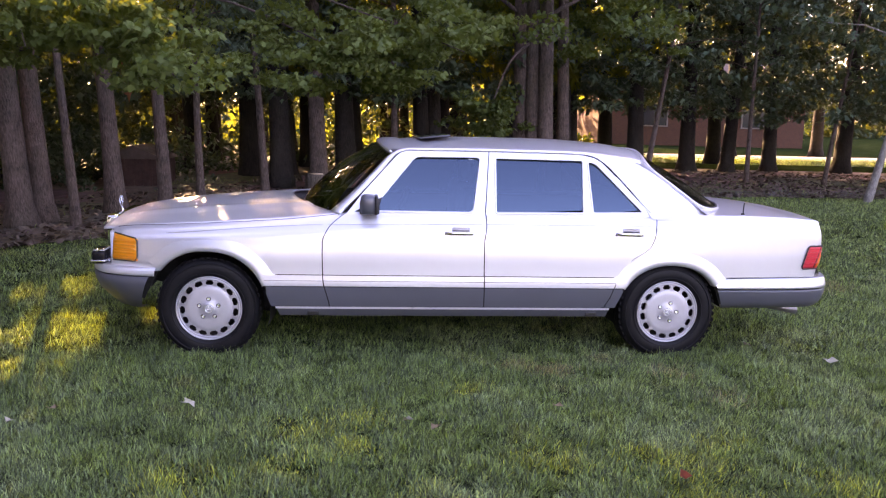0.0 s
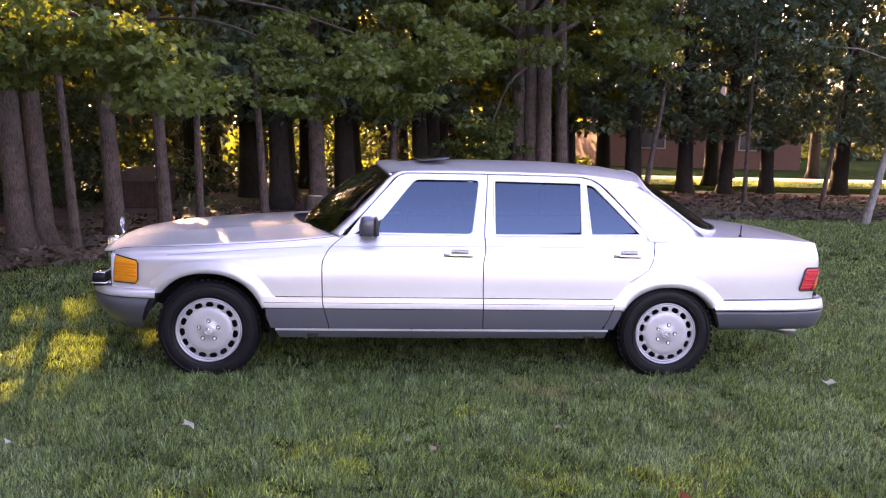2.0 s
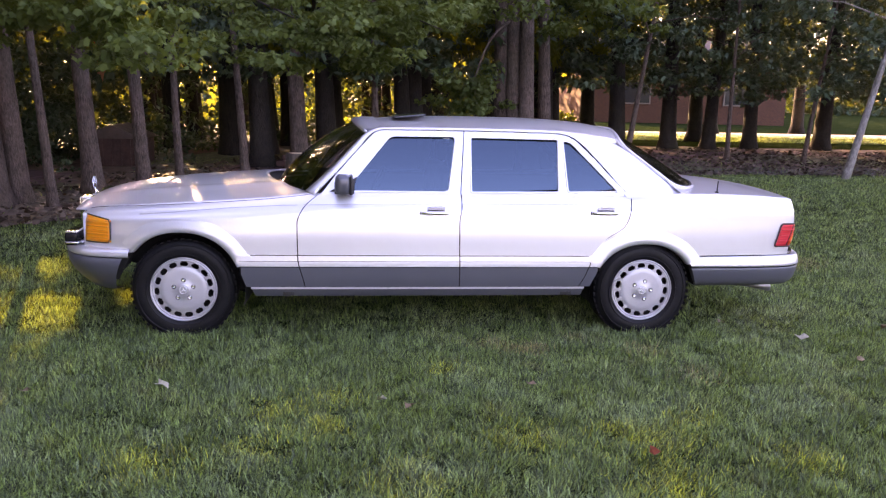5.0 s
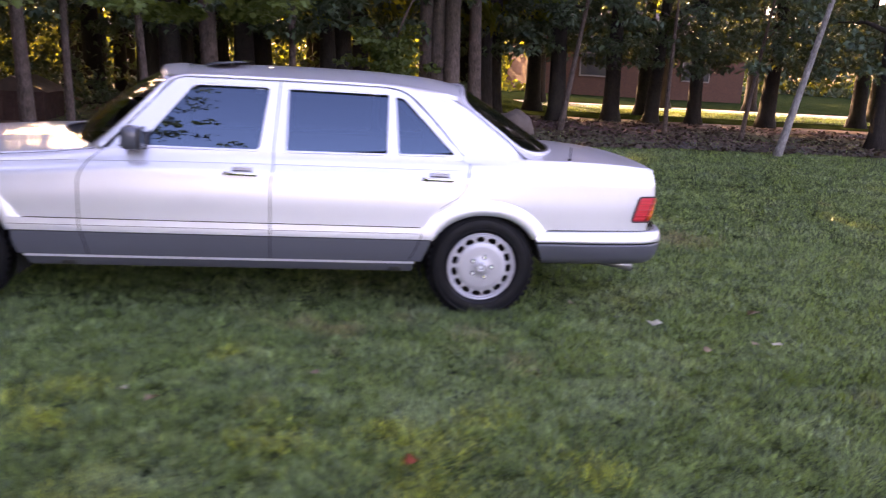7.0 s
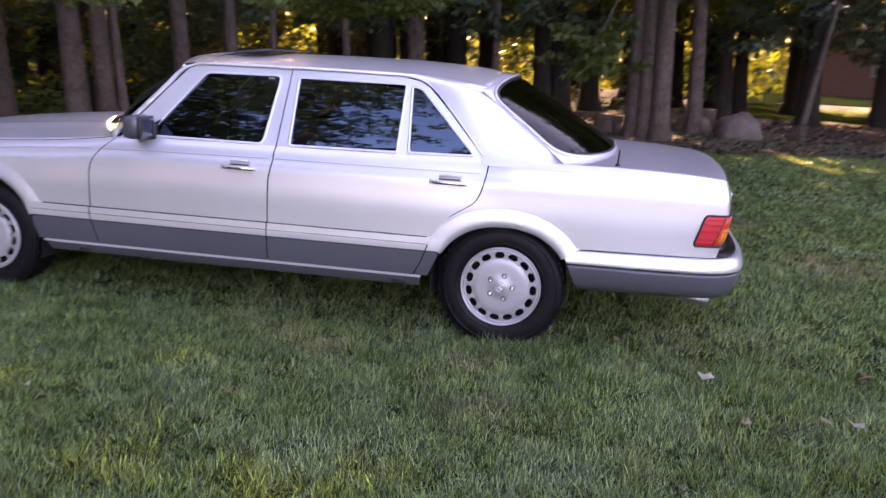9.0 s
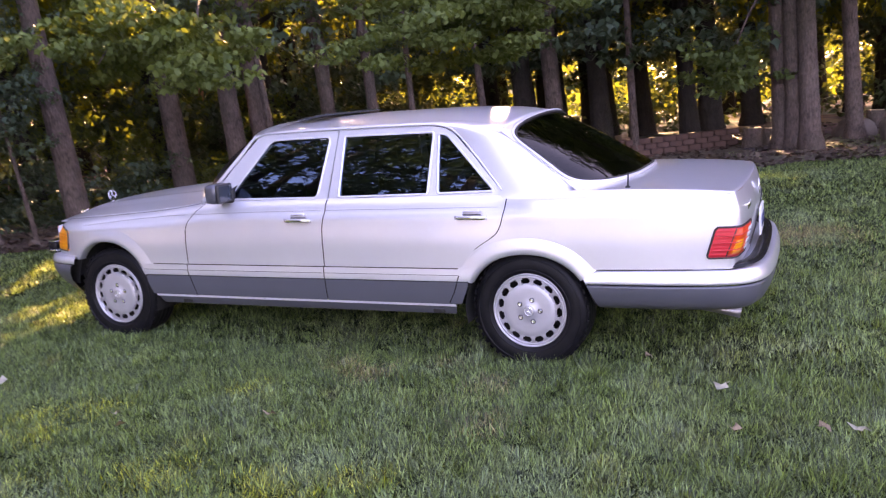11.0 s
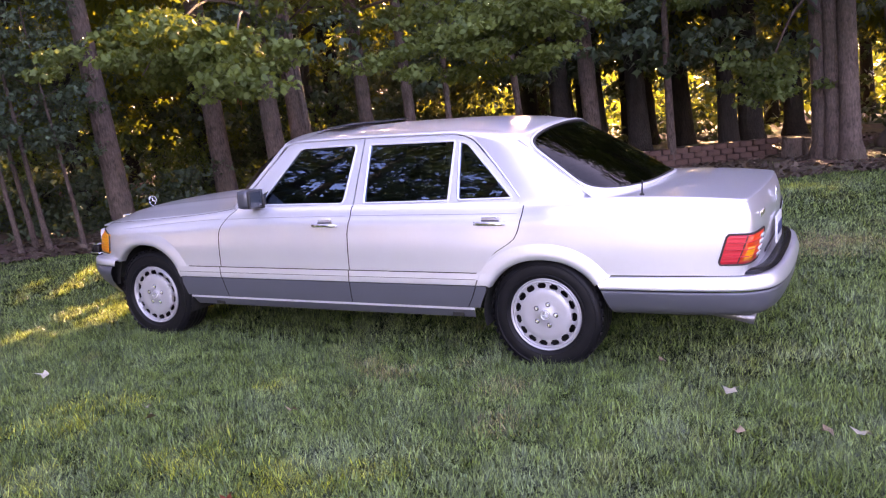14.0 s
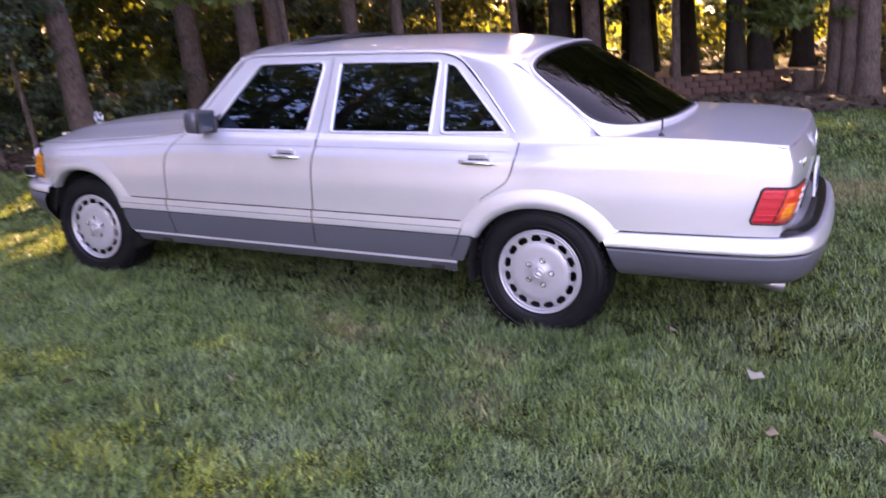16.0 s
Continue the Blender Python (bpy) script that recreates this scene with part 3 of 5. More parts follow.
for sign in (-1, 1):
    # front wing
    fender = part("front_wing", panel(line("nose", 0), line("front", -GAP), 0.562, top, 56, 24, sign), SILVER, car)
    part("cladding", panel(lambda z: -1.16, line("front", -GAP), 0.352, flat(0.483), 14, 5, sign, 0.010), GREY_PAINT, fender, "grey satin cladding")
    part("rub_strip", panel(lambda z: -1.19, line("front", -GAP), 0.489, flat(0.5595), 14, 5, sign, 0.014), SILVER, fender, "silver rubbing strip")
    part("strip_line", panel(lambda z: -1.17, line("front", -GAP), 0.5225, flat(0.5255), 14, 3, sign, 0.0165), GREY_PAINT, fender, "thin dark line")
    # doors
    for name, a, b, outline, wins, hx, hz in (("front_door", "front", "mid", FRONT_DOOR, [FRONT_WIN], 0.088, 0.848), ("rear_door", "mid", "rear", REAR_DOOR, [REAR_WIN, QUARTER_WIN], 1.235, 0.855)):
        door = part(name, panel(line(a, GAP), line(b, -GAP), 0.562, top, 30, 24, sign), SILVER, car, "silver door with bright-framed tinted window")
        part("cladding", panel(line(a, GAP), line(b, -GAP), 0.352, flat(0.483), 26, 5, sign, 0.010), GREY_PAINT, door, "grey satin cladding")
        part("rub_strip", panel(line(a, GAP), line(b, -GAP), 0.489, flat(0.5595), 26, 5, sign, 0.014), SILVER, door, "silver rubbing strip")
        part("strip_line", panel(line(a, GAP), line(b, -GAP), 0.5225, flat(0.5255), 26, 3, sign, 0.0165), GREY_PAINT, door, "thin dark line")
        part("window_frame", cut_panel(outline, wins, sign), SILVER, door, "", False)
        for w in wins:
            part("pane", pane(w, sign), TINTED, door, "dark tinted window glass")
            part("trim", ribbon(w, 0.013, sign, 0.0025), SILVER, door, "bright window trim")
        if name == "front_door" and sign < 0:
            part("sticker", box((0.040, 0.002, 0.030), (0.180, -greenhouse_y(1.302) + 0.020, 1.302), 0.0, None), PLATE, door, "small pale window sticker")
        handle(sign, hx, hz, door)
    part("pillar_cover", sheet([[(0.250, sign * (greenhouse_y(0.96) - 0.02), 0.95), (0.28, sign * (greenhouse_y(0.96) - 0.02), 0.95)], [(0.285, sign * (greenhouse_y(1.37) - 0.02), 1.37), (0.312, sign * (greenhouse_y(1.37) - 0.02), 1.37)]]), BLACK, car, "black seal between the doors")
    # rear quarter
    quarter = part("rear_wing", panel(line("rear", GAP), line("tail", 0), 0.562, top, 60, 24, sign), SILVER, car)
    part("cladding", panel(line("rear", GAP), lambda z: 1.20, 0.352, flat(0.483), 6, 5, sign, 0.010), GREY_PAINT, quarter, "grey satin cladding")
    part("rub_strip", panel(line("rear", GAP), lambda z: 1.225, 0.489, flat(0.5595), 4, 5, sign, 0.014), SILVER, quarter, "silver rubbing strip")
    part("sill", panel(lambda z: -1.10 + (0.35 - z) * 0.35, lambda z: 1.115 - (0.35 - z) * 0.2, 0.282, flat(0.350), 40, 8, sign, 0.004), GREY_PAINT, car, "grey door sill")
    part("sill_strip", panel(lambda z: -1.10, lambda z: 1.115, 0.336, flat(0.351), 40, 3, sign, 0.013), BRIGHT, car, "bright sill strip")
    for x in (-0.86, 0.995):
        part("jack_cover", box((0.075, 0.010, 0.026), (x, sign * (float(side_y(x, 0.30)) + 0.006), 0.302), 0.004), BLACK, car, "dark jack point cover in the sill")
    # the crease's shade line, put in as a tube greyer than the paint
    for x0, x1 in ((-1.80, -0.80), (-0.765, 0.245), (0.275, 1.395)):
        xs = np.linspace(x0, x1, 24)
        zs = np.interp(xs, [-1.8, -1.5, -1.23, -0.9, -0.5, -0.2, 0.3, 1.4], [0.806, 0.834, 0.858, 0.879, 0.890, 0.895, 0.900, 0.903])
        part("crease_line", tube([(x, sign * (float(side_y(x, z)) + 0.0004), z) for x, z in zip(xs, zs)], [0.0022] * 24, 6), ALLOY, car, "fine crease along the body side")
    # dark body behind the shut lines
    part("inner_side", panel(lambda z: -2.16, lambda z: 2.42, 0.37, lambda x: top(x) - 0.02, 90, 10, sign, -0.028), DARK, car)
    # wheel arch lips and inner arches
    for k, (hx, rx, rz) in enumerate(((HUBS[0], 0.395, 0.395), (HUBS[1], 0.372, 0.335))):
        rows = []
        for a in np.linspace(0.44 if k == 0 else 0.60, math.pi - (0.70 if k == 0 else 0.52), 40):
            cx, cz = math.copysign(abs(math.cos(a)) ** (2 / 2.2), math.cos(a)), max(-0.12, math.sin(a))
            row = []
            for grow, out in ((-0.012, -0.05), (-0.009, 0.002), (0.002, 0.009), (0.024, 0.0095), (0.055, 0.006), (0.100, -0.003)):
                x, z = hx + cx * (rx + grow), HUB_Z + cz * (rz + grow)
                row.append((x, sign * (float(side_y(x, max(0.30, z))) + out), z))
            rows.append(row)
        lip = part("arch_lip", sheet(rows), SILVER, car)
        tub = []
        for a in np.linspace(0.10, math.pi + 0.25, 30) if k else np.linspace(-0.25, math.pi - 0.30, 30):
            cx, cz = math.cos(a), math.sin(a)
            tub.append([(hx + cx * (rx + 0.004), sign * (float(side_y(hx + cx * rx, 0.5)) - 0.03), HUB_Z + cz * (rz + 0.004)), (hx + cx * (rx + 0.02), sign * 0.52, HUB_Z + cz * (rz + 0.02)), (hx, sign * 0.50, HUB_Z)])
        part("wheel_tub", sheet(tub), DARK, car)

# bonnet, deck and scuttle
CROWN = smooth_through([-2.26, -2.2, -2.1, -1.8, -1.4, -1.0, -0.7], [0.850, 0.875, 0.905, 0.950, 0.988, 1.014, 1.022])
rows = []
for k in np.linspace(0, 1, 44):
    row = []
    for v in np.linspace(-1, 1, 41):
        x = -2.255 + (1.205 + 0.385 * abs(v) ** 2.2) * k
        xs = max(x, -2.19)
        yh, zs = float(side_y(xs, SHOULDER(xs))) - 0.004, float(SHOULDER(xs))
        row.append((x, v * yh, zs + (float(CROWN(x)) - zs) * (1 - abs(v) ** 2.2) + 0.012 * math.exp(-((abs(v) - 0.62) / 0.05) ** 2) * ease(-2.2, -1.9, x)))
    rows.append(row)
bonnet = part("bonnet", sheet(rows, thick=0.01), SILVER, car, "silver bonnet")
for sign in (-1, 1):
    part("shut_line", tube([(x, sign * (float(side_y(x, SHOULDER(x))) - 0.002), float(SHOULDER(x)) + 0.0005) for x in np.linspace(-2.15, -0.66, 40)], [0.0028] * 40, 5), BLACK, bonnet, "dark gap along the bonnet")
rows = []
def deck_z(x, v):
    """The height of the boot lid along the car and across it."""
    return float(SHOULDER(x)) + 0.030 * (1 - abs(v) ** 2) * (1 - 0.5 * ease(2.2, 2.66, x))


for k in np.r_[np.linspace(0, 0.985, 32), 0.995, 1.0]:
    row = []
    for v in np.linspace(-1, 1, 31):
        x = 1.44 + (2.619 + 0.047 * (1 - abs(v) ** 2.5) - 1.44) * k
        row.append((x, v * (float(side_y(x, SHOULDER(x))) - 0.003), deck_z(x, v) - (0.007 if k == 1.0 else 0.0015 if k > 0.99 else 0)))
    rows.append(row)
deck = part("boot_lid", sheet(rows, thick=0.006), SILVER, car, "silver boot lid")
part("scuttle", sheet([[(-1.04 + 0.33 * abs(v) ** 2.2 + d, v * 0.74, 1.006 - 0.05 * v * v + h) for v in np.linspace(-1, 1, 25)] for d, h in ((-0.03, -0.012), (0.0, -0.035), (0.05, -0.040), (0.10, -0.02))]), BLACK, car, "black air intake below the windscreen")

# tail: plan line round the rear, from the wing's end to the middle, with a tight corner
TAIL_W = float(WIDTH(2.42))
PLAN = curve([(2.42, TAIL_W), (2.50, TAIL_W - 0.012), (2.57, TAIL_W - 0.024), (2.615, TAIL_W - 0.033), (2.638, TAIL_W - 0.043), (2.650, TAIL_W - 0.062), (2.658, TAIL_W - 0.095), (2.674, 0.64), (2.688, 0.46), (2.696, 0.24), (2.698, 0.0)], 90)
PLAN_S = np.r_[0, np.cumsum(np.linalg.norm(np.diff(PLAN, axis=0), axis=1))]
TAIL_DX = smooth_through([0.54, 0.62, 0.70, 0.79, 0.86, 0.92, 0.96, 0.99], [-0.040, -0.028, -0.010, 0.0, -0.006, -0.022, -0.036, -0.046])


def tail_point(s, z, sign, off=0.0):
    x, y = np.interp(s, PLAN_S, PLAN[:, 0]), np.interp(s, PLAN_S, PLAN[:, 1])
    k = (x - 2.42) / (2.698 - 2.42)
    squeeze = float(side_y(2.42, min(z, 0.958))) / TAIL_W
    side = 1 - ease(0.20, 0.27, s)
    return (x + min(1, k * 1.1) * float(TAIL_DX(z)) + off * (1 - side), sign * (y * squeeze + off * side), z)


def lamp_grid(s0, s1, z0, z1, sign, off, lean=0.24, cols=14, rows=5):
    """A piece of the tail lamp's wrapped surface; its outer edge leans."""
    out = []
    for c in np.linspace(0, 1, cols):
        out.append([tail_point((s0 + lean * (z - 0.62)) * (1 - c) + (s1 + 0.30 * (z - 0.62)) * c, z, sign, off) for z in np.linspace(z0, z1, rows)])
    return sheet(out, thick=0.010)


for sign in (-1, 1):
    rows = []
    for s in PLAN_S:
        y = np.interp(s, PLAN_S, PLAN[:, 1])
        x = np.interp(s, PLAN_S, PLAN[:, 0])
        hi = deck_z(min(x, 2.62), min(1, y / (TAIL_W - 0.033))) - (0.0 if x < 2.6 else 0.005)
        rows.append([tail_point(s, 0.56 + (hi - 0.56) * r, sign) for r in np.linspace(0, 1, 24)])
    part("rear_panel", sheet(rows), SILVER, car)
    lamp = part("tail_lamp", lamp_grid(0.082, 0.415, 0.622, 0.772, sign, 0.008, cols=40, rows=11), RED, car, "wrapped red and amber tail lamp")
    part("stop_lens", lamp_grid(0.186, 0.385, 0.630, 0.765, sign, 0.0115, cols=24), ORANGE, lamp, "orange-red inner lens")
    part("indicator", lamp_grid(0.204, 0.252, 0.640, 0.706, sign, 0.0150, cols=12), AMBER, lamp, "amber indicator section")
    for z in (0.640, 0.671, 0.702, 0.733):
        part("reversing_lens", lamp_grid(0.330, 0.405, z, z + 0.019, sign, 0.0150, 0.3, 8, 3), CLEAR, lamp, "pale lens rib")
    for z in (0.660, 0.697, 0.734):
        part("rib", tube([tail_point(s + 0.24 * (z - 0.62), z, sign, 0.0125) for s in np.linspace(0.09, 0.32, 24)], [0.0035] * 24, 5), RED, lamp)
    part("lens_joint", tube([tail_point(0.182 + 0.24 * (z - 0.62), z, sign, 0.010) for z in np.linspace(0.626, 0.768, 8)], [0.003] * 8, 5), BLACK, lamp, "dark joint between the lenses")
    loop = [(0.082 + 0.24 * (z - 0.62) - 0.004, z) for z in np.linspace(0.632, 0.762, 10)] + [(s, 0.776) for s in np.linspace(0.126, 0.455, 26)] + [(0.421 + 0.30 * (z - 0.62), z) for z in np.linspace(0.768, 0.626, 10)] + [(s, 0.618) for s in np.linspace(0.408, 0.09, 26)]
    loop = [tail_point(s, z, sign, 0.006) for s, z in loop]
    part("lamp_surround", tube(loop + loop[:1], [0.0055] * (len(loop) + 1), 6, False), BLACK, lamp, "black lamp seal")

plate = part("number_plate", box((0.012, 0.31, 0.155), (2.712, 0, 0.69), 0.004), PLATE, car, "white number plate with blue bars")
for k in range(6):
    part("bar", box((0.004, 0.026, 0.062), (2.720, -0.11 + k * 0.044, 0.688)), INK, plate)
part("plate_recess", box((0.01, 0.62, 0.02), (2.664, 0, 0.60), 0.003), BLACK, car, "black recess below the number plate")
badge = part("model_badge", box((0.006, 0.03, 0.030), (2.677, -0.60, 0.852), 0.001), CHROME, car, "chrome model badge")
for k in range(4):
    part("bar", box((0.006, 0.022, 0.026), (2.680, -0.56 + k * 0.03, 0.853), 0.002), CHROME, badge)


def emblem(at, radius, m, parent, name="emblem"):
    """A ring with three spokes."""
    bm = tube([(radius * math.cos(a), 0, radius * math.sin(a)) for a in np.linspace(0, 2 * math.pi, 25)], [radius * 0.085] * 25, 6, False)
    for k in range(3):
        a = math.pi / 2 + k * 2 * math.pi / 3
        spoke = tube([(0, 0, 0), (radius * math.cos(a), 0, radius * math.sin(a))], [radius * 0.16, radius * 0.05], 6)
        me = bpy.data.meshes.new("spoke")
        spoke.to_mesh(me)
        spoke.free()
        bm.from_mesh(me)
        bpy.data.meshes.remove(me)
    bmesh.ops.transform(bm, matrix=Matrix.Translation(at) @ m, verts=bm.verts)
    return part(name, bm, CHROME, parent, "chrome ring emblem")


emblem((2.700, 0, 0.880), 0.045, pose(0, 0, 0, 0, 0, 90), car)
emblem((-2.30, 0, 0.925), 0.040, pose(0, 0, 0, 0, 0, 90), car, "bonnet_ornament")
part("ornament_stem", tube([(-2.285, 0, 0.84), (-2.30, 0, 0.885)], [0.012, 0.006], 8), CHROME, car)


# bumpers
def bumper(path, section, mat, name, label, slant=0.0):
    p = curve(path, 34)
    full = np.r_[p * (1, -1), p[::-1][1:]]
    rows = []
    for i, (x, y) in enumerate(full):
        a, b = full[max(i - 1, 0)], full[min(i + 1, len(full) - 1)]
        d = (b - a) / np.linalg.norm(b - a)
        out = np.array([d[1], -d[0]])
        if out @ np.array([x, y]) < 0:
            out = -out
        k = max(0, 1 - min(i, len(full) - 1 - i) / 8)
        rows.append([(x + out[0] * o + slant * k * (section[0][1] - z), y + out[1] * o, z) for o, z in section])
    return part(name, sheet(rows), mat, car, label)


REAR_PATH = [(1.838, 0.884), (2.2, 0.878), (2.42, 0.862), (2.58, 0.836), (2.68, 0.786), (2.738, 0.71), (2.776, 0.56), (2.796, 0.30), (2.802, 0.0)]
FRONT_PATH = [(-1.865, 0.868), (-2.0, 0.845), (-2.12, 0.805), (-2.22, 0.735), (-2.31, 0.60), (-2.375, 0.35), (-2.395, 0.0)]
rear_bumper = bumper(REAR_PATH, [(-0.16, 0.551), (-0.03, 0.555), (-0.012, 0.554), (-0.006, 0.549), (0.001, 0.532), (0.007, 0.510), (0.010, 0.492), (0.009, 0.484), (0.002, 0.481), (-0.006, 0.480)], SILVER, "rear_bumper", "bright upper strip of the wrapped rear bumper", 0.5)
lower_rear = bumper([(1.874, 0.881), *REAR_PATH[1:]], [(-0.006, 0.474), (0.003, 0.472), (0.004, 0.462), (-0.003, 0.425), (-0.014, 0.390), (-0.030, 0.360), (-0.060, 0.338), (-0.2, 0.330)], GREY_PAINT, "bumper_apron", "grey lower bumper apron", 0.42)
insert = bumper([(2.600, 0.795), (2.66, 0.745), (2.71, 0.66), (2.742, 0.52), (2.756, 0.30), (2.762, 0.0)], [(-0.066, 0.560), (-0.064, 0.574), (-0.050, 0.580), (-0.012, 0.579), (0.0, 0.574), (0.004, 0.562)], PAD, "bumper_pad", "black rubber bumper top")
bumper(FRONT_PATH, [(-0.08, 0.580), (-0.024, 0.584), (-0.008, 0.579), (0.002, 0.562), (0.006, 0.543), (0.003, 0.535), (-0.004, 0.533)], SILVER, "front_bumper", "bright upper strip of the wrapped front bumper")
bumper([(-1.905, 0.862), *FRONT_PATH[1:]], [(-0.006, 0.528), (0.006, 0.520), (0.000, 0.47), (-0.03, 0.41), (-0.085, 0.35), (-0.14, 0.300), (-0.25, 0.290)], GREY_PAINT, "front_apron", "grey front apron", -0.45)

# nose: lamps, radiator shell and grille
for sign in (-1, 1):
    ind = part("front_indicator", sheet([[(x, sign * (float(side_y(max(x, -2.18), z)) + 0.011 - max(0, -2.17 - x) * 0.4), z) for z in np.linspace(0.620, 0.784 - 0.024 * (x + 2.17) / 0.18, 8)] for x in np.linspace(-2.165, -1.992, 12)], thick=0.012), AMBER, car, "ribbed amber front indicator")
    for z in np.linspace(0.648, 0.745, 5):
        part("rib", tube([(x, sign * (float(side_y(max(x, -2.18), z)) + 0.012 - max(0, -2.17 - x) * 0.4), z) for x in np.linspace(-2.155, -2.005, 6)], [0.004] * 6, 5), AMBER, ind)
    edge = [(x, 0.784 - 0.024 * (x + 2.17) / 0.18 + 0.003) for x in np.linspace(-2.160, -2.004, 10)] + [(-1.991, 0.745), (-1.990, 0.64)] + [(x, 0.617) for x in np.linspace(-2.006, -2.160, 10)]
    edge = [(x, sign * (float(side_y(max(x, -2.18), z)) + 0.008 - max(0, -2.17 - x) * 0.4), z) for x, z in edge]
    part("seal", tube(edge, [0.0055] * len(edge), 6), BLACK, ind, "dark indicator seal")
    part("nose_corner", sheet([[(-2.175 - 0.065 * t, sign * ((0.695 - 0.375 * t)), z0 + (z1 - z0) * v) for v, z0, z1 in ((0, 0.575, 0.77), (0.5, 0.575, 0.785), (1, 0.575, 0.785 + 0.040 * t))] for t in np.linspace(0, 1, 8)]), CHROME, car, "chrome headlamp surround")
    lamp = part("headlamp", sheet([[(-2.195 - 0.060 * t, sign * (0.650 - 0.305 * t), z) for z in np.linspace(0.61, 0.785, 6)] for t in np.linspace(0, 1, 10)], thick=0.02), CLEAR, car, "clear headlamp glass")
    part("bezel", tube([(-2.198 - 0.060 * t, sign * (0.675 - 0.33 * t), 0.60) for t in np.linspace(0, 1, 6)], [0.008] * 6, 6), CHROME, lamp, "chrome headlamp rim")
grille = part("grille", box((0.05, 0.62, 0.27), (-2.265, 0, 0.715), 0.006), BLACK, car, "chrome radiator grille with dark slats")
for z in (0.845, 0.59):
    part("shell", box((0.075, 0.68, 0.022), (-2.268, 0, z), 0.010), CHROME, grille, "chrome shell")
for y in (-0.33, 0.33):
    part("shell", box((0.075, 0.022, 0.27), (-2.268, y, 0.715), 0.006), CHROME, grille, "chrome shell")
for k in range(5):
    part("slat", box((0.02, 0.62, 0.006), (-2.292, 0, 0.635 + k * 0.042)), CHROME, grille)
for sign in (-1, 1):
    guard = part("lamp_washer", box((0.085, 0.17, 0.085), (-2.262, sign * 0.615, 0.622), 0.016), PAD, car, "black lamp washer on the bumper")
    part("washer_rim", box((0.094, 0.18, 0.014), (-2.263, sign * 0.615, 0.600), 0.005), CHROME, guard, "chrome rim")
    part("washer_cap", box((0.075, 0.16, 0.012), (-2.262, sign * 0.615, 0.668), 0.005), CHROME, guard, "chrome cap")

across = np.linspace(-1, 1, 25)
rear_high = np.stack([1.455 - 0.098 * np.abs(across) ** 2.2, across * 0.655, 1.388 - 0.077 * np.abs(across) ** 2.2], 1)
rear_low = np.stack([2.082 - 0.272 * np.abs(across) ** 3.0, across * 0.760, 1.006 - 0.030 * np.abs(across) ** 2], 1)


def screen(u, t, lift=0.0):
    """A place on the rear screen's surface: u across from -1 to 1, t up from 0 to 1."""
    a = np.array([np.interp(u, across, rear_low[:, k]) for k in range(3)])
    b = np.array([np.interp(u, across, rear_high[:, k]) for k in range(3)])
    return a * (1 - t) + b * t + np.array((0.002 + 0.010 * (1 - u * u) + lift, 0, 0.002 + 0.010 * (1 - u * u) + lift)) * math.sin(math.pi * t) ** 0.8 + (lift * 0.5, 0, lift * 0.5)


# roof, pillars, screens
SIDE_EDGE = curve([(-0.335, -0.632, 1.350), (-0.26, -0.640, 1.372), (0.0, -0.642, 1.377), (0.3, -0.643, 1.378), (0.93, -0.643, 1.372), (1.10, -0.648, 1.356), (1.24, -0.653, 1.336), (1.357, -0.655, 1.311)], 40)
MIDDLE = curve([(-0.425, 0, 1.405), (-0.14, 0, 1.432), (0.33, 0, 1.447), (0.76, 0, 1.446), (1.2, 0, 1.426), (1.455, 0, 1.388)], 40)
rows = []
for s, c in zip(SIDE_EDGE, MIDDLE):
    row = []
    for v in np.linspace(-1, 1, 33):
        k = 1 - abs(v)
        row.append((s[0] + (c[0] - s[0]) * (1 - (1 - k) ** 2), s[1] * -v, s[2] + (c[2] - s[2]) * (1 - (1 - k) ** 2.3)))
    rows.append(row)
roof = part("roof", sheet(rows, thick=0.012), SILVER, car, "silver roof")
